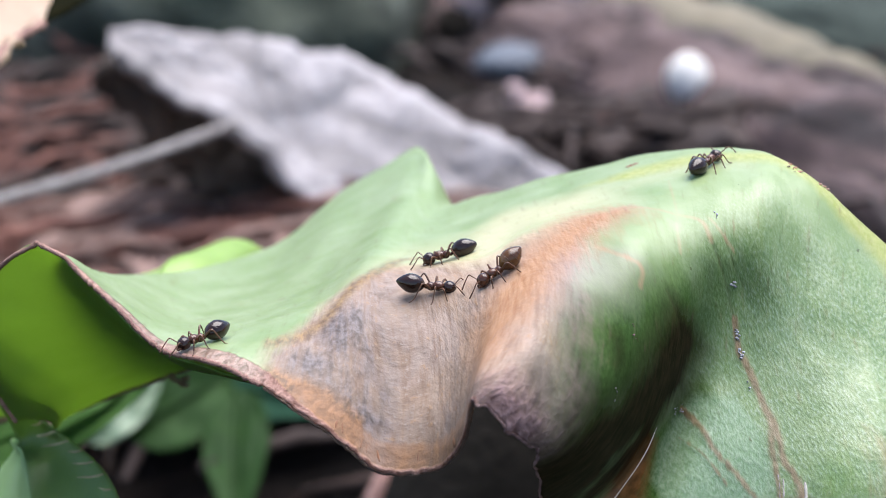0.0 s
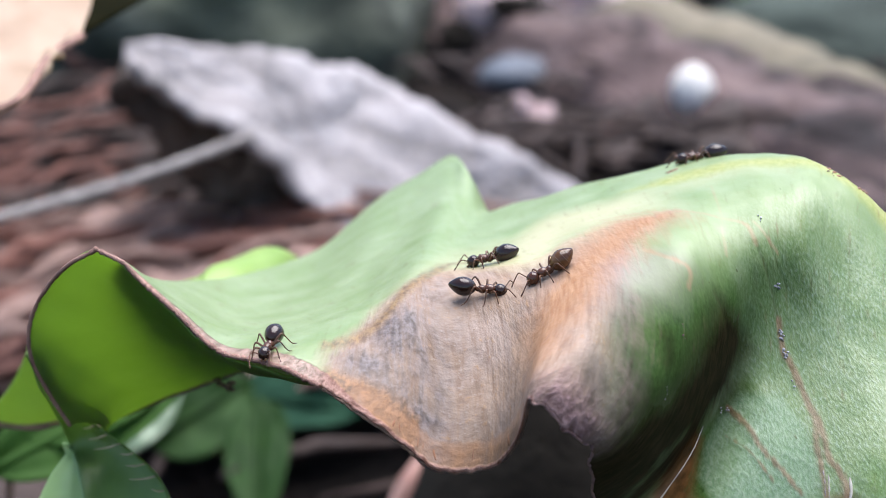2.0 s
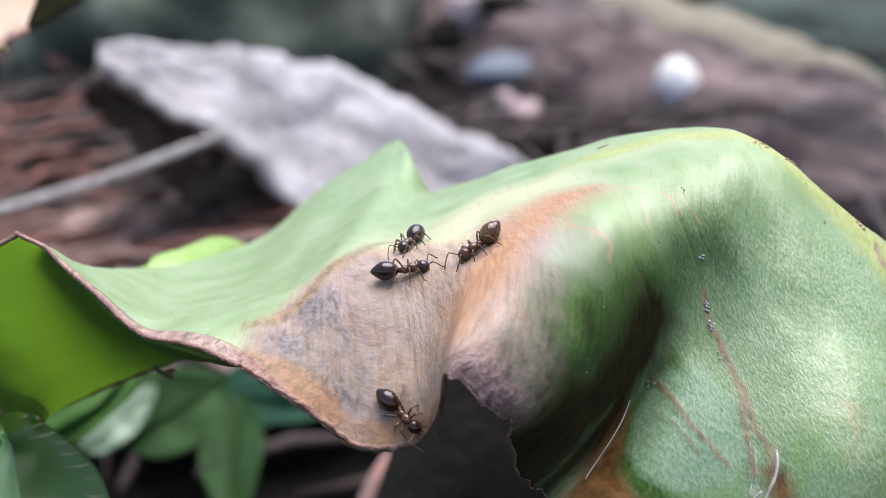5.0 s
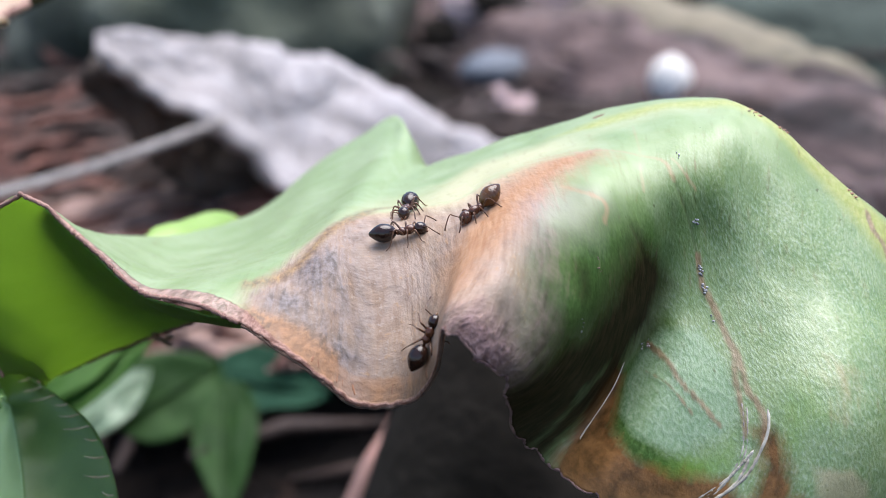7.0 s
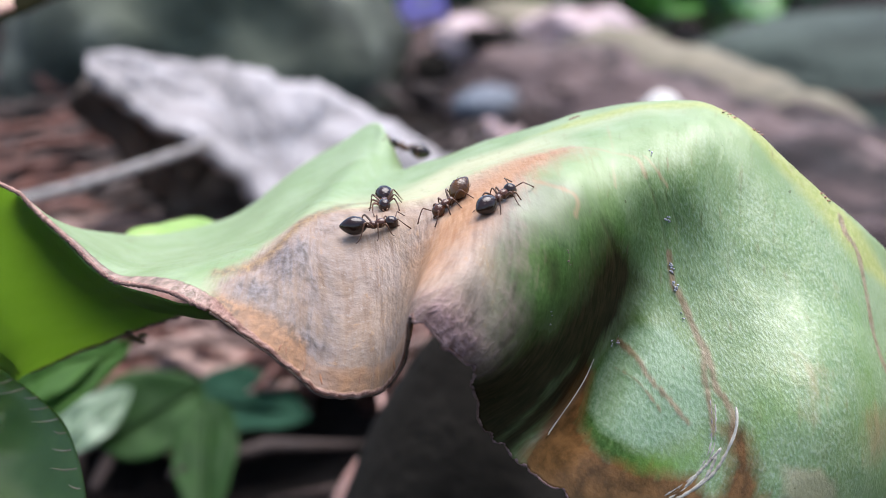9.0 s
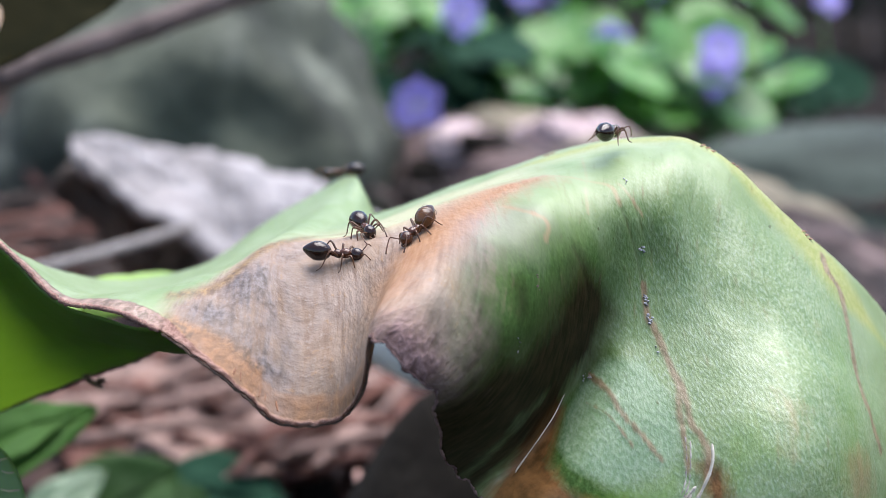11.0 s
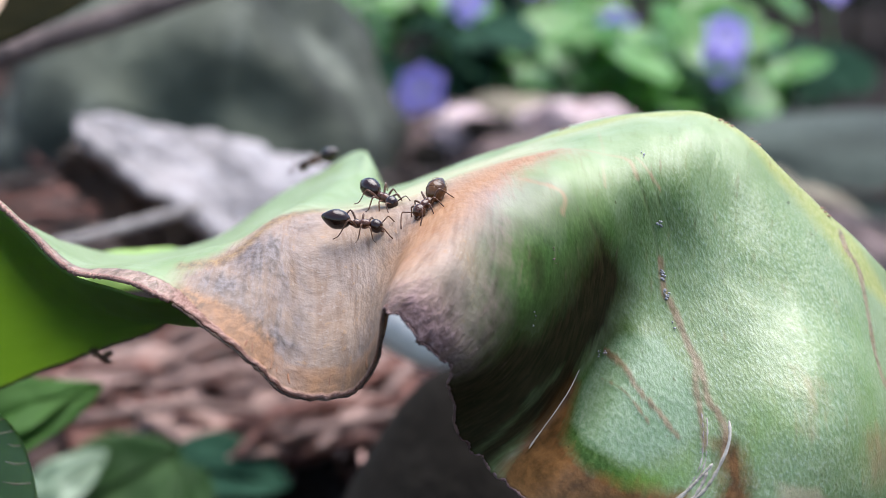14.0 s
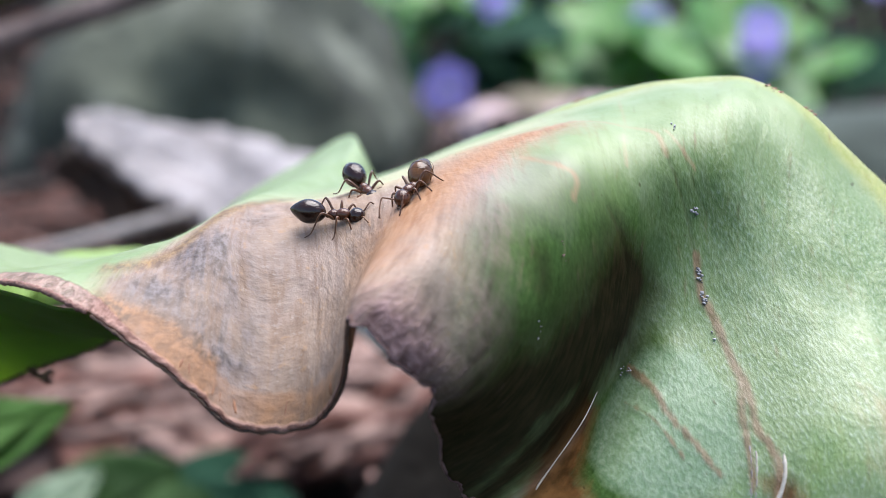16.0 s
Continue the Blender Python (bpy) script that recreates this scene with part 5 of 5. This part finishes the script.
def shifted(bm, x, y, z, tilt=0):
    m = Matrix.Translation((x, y, z)) @ Matrix.Rotation(radians(tilt), 4, "Y")
    bmesh.ops.transform(bm, matrix=m @ Matrix.Identity(4), verts=bm.verts)
    bmesh.ops.scale(bm, vec=(MM, MM, MM), verts=bm.verts)
    return bm


LEGS = (("front", 0.46, 0.14, [(0, 0, 0), (0.20, 0.34, 0.24), (0.28, 0.46, 0.20), (0.46, 0.60, -0.28), (0.62, 0.70, -0.37)]),
        ("middle", 0.26, 0.15, [(0, 0, 0), (0.02, 0.38, 0.34), (0.0, 0.52, 0.30), (-0.06, 0.78, -0.26), (-0.14, 0.96, -0.37)]),
        ("hind", 0.06, 0.14, [(0, 0, 0), (-0.34, 0.36, 0.46), (-0.48, 0.48, 0.44), (-0.80, 0.74, -0.22), (-1.05, 0.90, -0.37)]))


def ant(label, gaster_mat, body_mat, limb_mat, banded=False, tuck=0.0):
    ob = tagged(new("ant"), label, "ant", group="ants on the leaf")
    part("gaster", shifted(egg(1.46, 0.50, 0.62), -1.0 + tuck, 0, 0.58 + 0.6 * tuck, 6 + 60 * tuck), gaster_mat, ob, "glossy pointed abdomen")
    if banded:
        tilt = Matrix.Rotation(radians(6 + 60 * tuck), 3, "Y")
        for x, r in ((0.20, 0.478), (-0.12, 0.482), (-0.40, 0.40)):
            pts = [tilt @ Vector((x, (r + 0.004) * math.cos(a), (r + 0.004) * math.sin(a))) + Vector((-1.0 + tuck, 0, 0.58 + 0.6 * tuck)) for a in np.linspace(0, 2 * math.pi, 40)]
            part("band", tube(np.array(pts) * MM, 0.009 * MM, 5), ant_leg_mat, ob, "thin amber ring")
    part("petiole", shifted(egg(0.24, 0.10), -0.20, 0, 0.42, -25), body_mat, ob)
    part("propodeum", shifted(egg(0.50, 0.22), 0.03, 0, 0.46, 18), body_mat, ob)
    part("thorax", shifted(egg(0.66, 0.25), 0.40, 0, 0.50, -8), body_mat, ob)
    head = part("head", shifted(egg(0.70, 0.33, -0.25), 0.98, 0, 0.45, 24), gaster_mat if not banded else body_mat, ob)
    for s in (-1, 1):
        part("eye", shifted(egg(0.13, 0.055), 1.00, s * 0.27, 0.52), ant_dark, head, "small black eye")
        part("mandible", tube(np.array([(1.20, s * 0.12, 0.33), (1.34, s * 0.10, 0.25), (1.36, s * 0.02, 0.20)]) * MM, [0.00006, 0.00005, 0.00002], 6, 8), limb_mat, head)
        a = part("antenna", tube(np.array([(0, 0, 0), (0.22, s * 0.34, 0.24), (0.30, s * 0.46, 0.28), (0.62, s * 0.50, 0.0), (0.92, s * 0.46, -0.28)]) * MM,
                                 [0.00003, 0.000035, 0.00003, 0.00003, 0.00004], 6, 24), limb_mat, ob)
        a.location = Vector((1.16, s * 0.12, 0.50)) * MM
        for name, x, y, line in LEGS:
            pts = np.array([(p[0], s * p[1], p[2]) for p in line])
            leg = part("leg", tube(pts * MM, [0.00006, 0.000055, 0.00004, 0.000028, 0.00002], 6, 28), limb_mat, ob)
            leg.location = Vector((x, s * y, 0.37)) * MM
            leg["pair"] = name
    return ob


feeding_ant = ant("black-brown ant with glossy abdomen feeding on leaf", ant_dark, ant_brown, ant_leg_mat)
meeting_ant = ant("black ant touching its neighbour on leaf", ant_dark, ant_brown, ant_leg_mat)
amber_ant = ant("amber-brown ant with banded abdomen on leaf", ant_amber, ant_brown, ant_leg_mat, banded=True, tuck=0.2)
walking_ant = ant("dark brown ant walking along leaf margin", ant_dark, ant_brown, ant_leg_mat)
scout_ant = ant("brown ant crossing ridge of curled leaf", ant_dark, ant_brown, ant_leg_mat)
cam.data.dof.focus_object = feeding_ant


# ---- what moves ----
def mm_pose(x, y, z, rx, ry, rz):
    return pose(x * MM, y * MM, z * MM, rx, ry, rz)


def stir(thing, busy, seed):
    """Legs step while the ant walks (busy: stretches of seconds), antennae feel about."""
    r = random.Random(seed)
    limbs = [o for o in thing.children if o.name.split(".")[0] in ("leg", "antenna")]
    for k, o in enumerate(limbs):
        home = o.location.copy()
        leg = o.name.startswith("leg")
        rows, phase = [], (k % 2) * math.pi
        for i in range(65):
            t = i * 0.25
            if leg:
                going = any(a <= t <= b for a, b in busy)
                turn = 16 * math.sin(t * 9.5 + phase) if going else 0.0
                lift = 5 * max(0, math.cos(t * 9.5 + phase)) if going else 0.0
            else:
                turn, lift = r.uniform(-14, 14), r.uniform(-8, 8)
            rows.append((t, Matrix.Translation(home) @ pose(0, 0, 0, lift * (1 if home.y > 0 else -1), 0, turn)))
        walk(o, rows)


def motions():
    walk(feeding_ant, [
        (0, mm_pose(0.73, 79.94, 59.53, 8, 2, -3)),
        (3, mm_pose(0.73, 79.94, 59.53, 8, 2, -3)),
        (4, mm_pose(0.79, 79.89, 59.45, 7, -3, 0)),
        (5, mm_pose(0.80, 79.74, 59.43, 6, -8, 4)),
        (8.5, mm_pose(0.76, 79.68, 59.44, 6, -10, 4)),
        (10, mm_pose(0.73, 79.40, 59.32, 11, -2, 3)),
        (12.5, mm_pose(0.85, 79.37, 59.36, 19, 3, 1)),
        (14.5, mm_pose(1.15, 78.55, 59.60, 14, 5, -2)),
        (16, mm_pose(1.54, 79.33, 59.47, 23, 0, -6)),
    ])
    stir(feeding_ant, [], 1)
    walk(meeting_ant, [
        (0, mm_pose(1.68, 84.41, 59.70, 3, 17, 175)),
        (1, mm_pose(1.49, 84.36, 59.65, 2, 16, 170)),
        (2, mm_pose(1.43, 84.94, 59.54, 1, 16, 165)),
        (3, mm_pose(1.36, 84.31, 59.61, 16, 6, -127)),
        (3.5, mm_pose(1.42, 84.23, 59.63, 16, 4, -121)),
        (4, mm_pose(1.31, 83.92, 59.65, 14, 8, -132)),
        (5, mm_pose(1.09, 83.90, 59.61, 15, 2, -110)),
        (7.5, mm_pose(1.05, 83.12, 59.69, 14, 0, -98)),
        (8.5, mm_pose(1.14, 83.37, 59.69, 14, -1, -90)),
        (9.5, mm_pose(1.56, 82.99, 59.84, 16, 0, -88)),
        (10, mm_pose(1.89, 82.33, 59.97, 18, 1, -85)),
        (12.5, mm_pose(2.14, 82.35, 60.20, 16, 9, -54)),
        (14.5, mm_pose(2.20, 82.40, 60.30, 16, 11, -53)),
        (16, mm_pose(2.58, 82.40, 60.05, 17, 18, -61)),
    ])
    stir(meeting_ant, [(2.5, 4.5), (5.5, 7)], 2)
    walk(amber_ant, [
        (0, mm_pose(4.37, 79.47, 60.65, 1, 25, -156)),
        (1, mm_pose(4.37, 79.63, 60.67, -2, 25, -165)),
        (2, mm_pose(4.40, 79.80, 60.70, -2, 24, -166)),
        (3, mm_pose(4.55, 79.60, 60.74, 1, 24, -157)),
        (3.5, mm_pose(4.63, 79.62, 60.77, 2, 25, -154)),
        (4, mm_pose(4.68, 79.58, 60.78, 3, 24, -152)),
        (5, mm_pose(4.79, 79.58, 60.83, 4, 24, -152)),
        (7.5, mm_pose(4.95, 79.36, 60.87, 6, 24, -146)),
        (8.5, mm_pose(4.94, 79.42, 60.87, 10, 24, -137)),
        (9.5, mm_pose(4.89, 79.45, 60.85, 10, 24, -138)),
        (10, mm_pose(4.93, 79.25, 60.84, 12, 23, -135)),
        (12.5, mm_pose(4.94, 78.86, 60.78, 17, 21, -123)),
        (13.5, mm_pose(4.82, 79.04, 60.76, 16, 21, -123)),
        (15, mm_pose(4.79, 79.00, 60.74, 17, 21, -122)),
        (16, mm_pose(4.93, 78.82, 60.77, 19, 19, -117)),
    ])
    stir(amber_ant, [], 3)
    walk(walking_ant, [
        (0, mm_pose(-10.48, 77.53, 57.56, 7, 4, -140)),
        (0.5, mm_pose(-11.83, 80.47, 56.92, 8, -7, -167)),
        (1, mm_pose(-12.65, 81.36, 56.80, 10, -17, -171)),
        (1.5, mm_pose(-12.59, 80.83, 56.92, -1, -20, -137)),
        (2, mm_pose(-9.83, 76.66, 57.70, 7, 6, -100)),
        (2.5, mm_pose(-8.57, 76.36, 57.67, -0, 8, -83)),
        (3, mm_pose(-6.53, 75.04, 57.09, 0, 26, -62)),
        (3.5, mm_pose(-4.87, 75.24, 56.69, 21, 28, -26)),
        (4, mm_pose(-2.32, 75.10, 55.43, 37, 36, -8)),
        (4.5, mm_pose(-0.14, 74.93, 54.86, 49, 15, -22)),
        (5, mm_pose(0.78, 74.22, 54.23, 57, 29, -42)),
        (5.2, mm_pose(0.90, 74.10, 54.00, 55, 28, -25)),
        (6.2, mm_pose(1.35, 74.20, 54.90, 61, -33, 17)),
        (7.5, mm_pose(2.50, 73.90, 57.30, 50, -67, 29)),
        (8, mm_pose(3.15, 74.20, 58.90, 38, -56, 24)),
        (8.5, mm_pose(4.93, 74.88, 60.22, 1, -26, 27)),
        (9, mm_pose(7.14, 77.43, 61.49, 1, -17, 50)),
        (9.5, mm_pose(9.71, 80.97, 62.67, -6, -16, 41)),
        (10, mm_pose(12.90, 82.90, 63.53, 4, -10, 37)),
        (11.2, mm_pose(14.50, 85.00, 65.10, 2, 6, 85)),
        (11.8, mm_pose(11.50, 88.00, 63.20, 11, 17, 157)),
        (12.5, mm_pose(8.48, 89.93, 61.68, 9, -5, 175)),
        (13, mm_pose(6.04, 92.81, 59.78, 21, 4, 170)),
        (13.6, mm_pose(4.20, 95.00, 57.20, 28, 13, 157)),
        (16, mm_pose(3.90, 95.60, 56.80, 28, 13, 157)),
    ])
    stir(walking_ant, [(0, 13.5)], 4)
    walk(scout_ant, [
        (0, mm_pose(15.41, 86.42, 64.33, -7, -9, 53)),
        (0.5, mm_pose(16.20, 87.98, 64.54, -3, 0, 9)),
        (1, mm_pose(17.59, 89.98, 64.72, -0, 6, 87)),
        (1.5, mm_pose(16.38, 89.98, 64.64, 3, 1, 169)),
        (2, mm_pose(13.65, 92.48, 63.30, 3, 9, 180)),
        (2.5, mm_pose(10.23, 95.48, 61.34, 3, 11, 180)),
        (3, mm_pose(7.98, 98.45, 59.53, 5, 11, 179)),
        (3.5, mm_pose(5.70, 100.86, 57.67, 16, 12, 179)),
        (4.2, mm_pose(2.60, 104.50, 54.50, 22, 24, 153)),
        (8, mm_pose(4.40, 107.00, 52.00, 29, 14, 138)),
        (8.5, mm_pose(2.90, 105.50, 56.00, 26, -16, 151)),
        (9, mm_pose(1.70, 107.91, 57.10, 9, -22, -177)),
        (9.5, mm_pose(0.93, 109.96, 57.65, 4, -31, -177)),
        (10, mm_pose(-0.52, 112.95, 57.87, 6, 6, -179)),
        (12.5, mm_pose(-1.37, 113.95, 57.36, 6, 6, 179)),
        (13, mm_pose(-1.65, 113.95, 57.40, 5, 9, 179)),
        (13.5, mm_pose(-1.56, 113.95, 57.42, 5, 9, 179)),
        (14, mm_pose(-3.28, 112.87, 56.87, 13, 23, 174)),
        (14.5, mm_pose(-4.40, 112.80, 55.65, 20, 29, 172)),
        (15, mm_pose(-6.60, 112.00, 53.40, 42, 29, -179)),
        (16, mm_pose(-8.50, 110.00, 51.60, 62, 28, -167)),
    ])
    stir(scout_ant, [(0, 10), (13.5, 15)], 5)


motions()
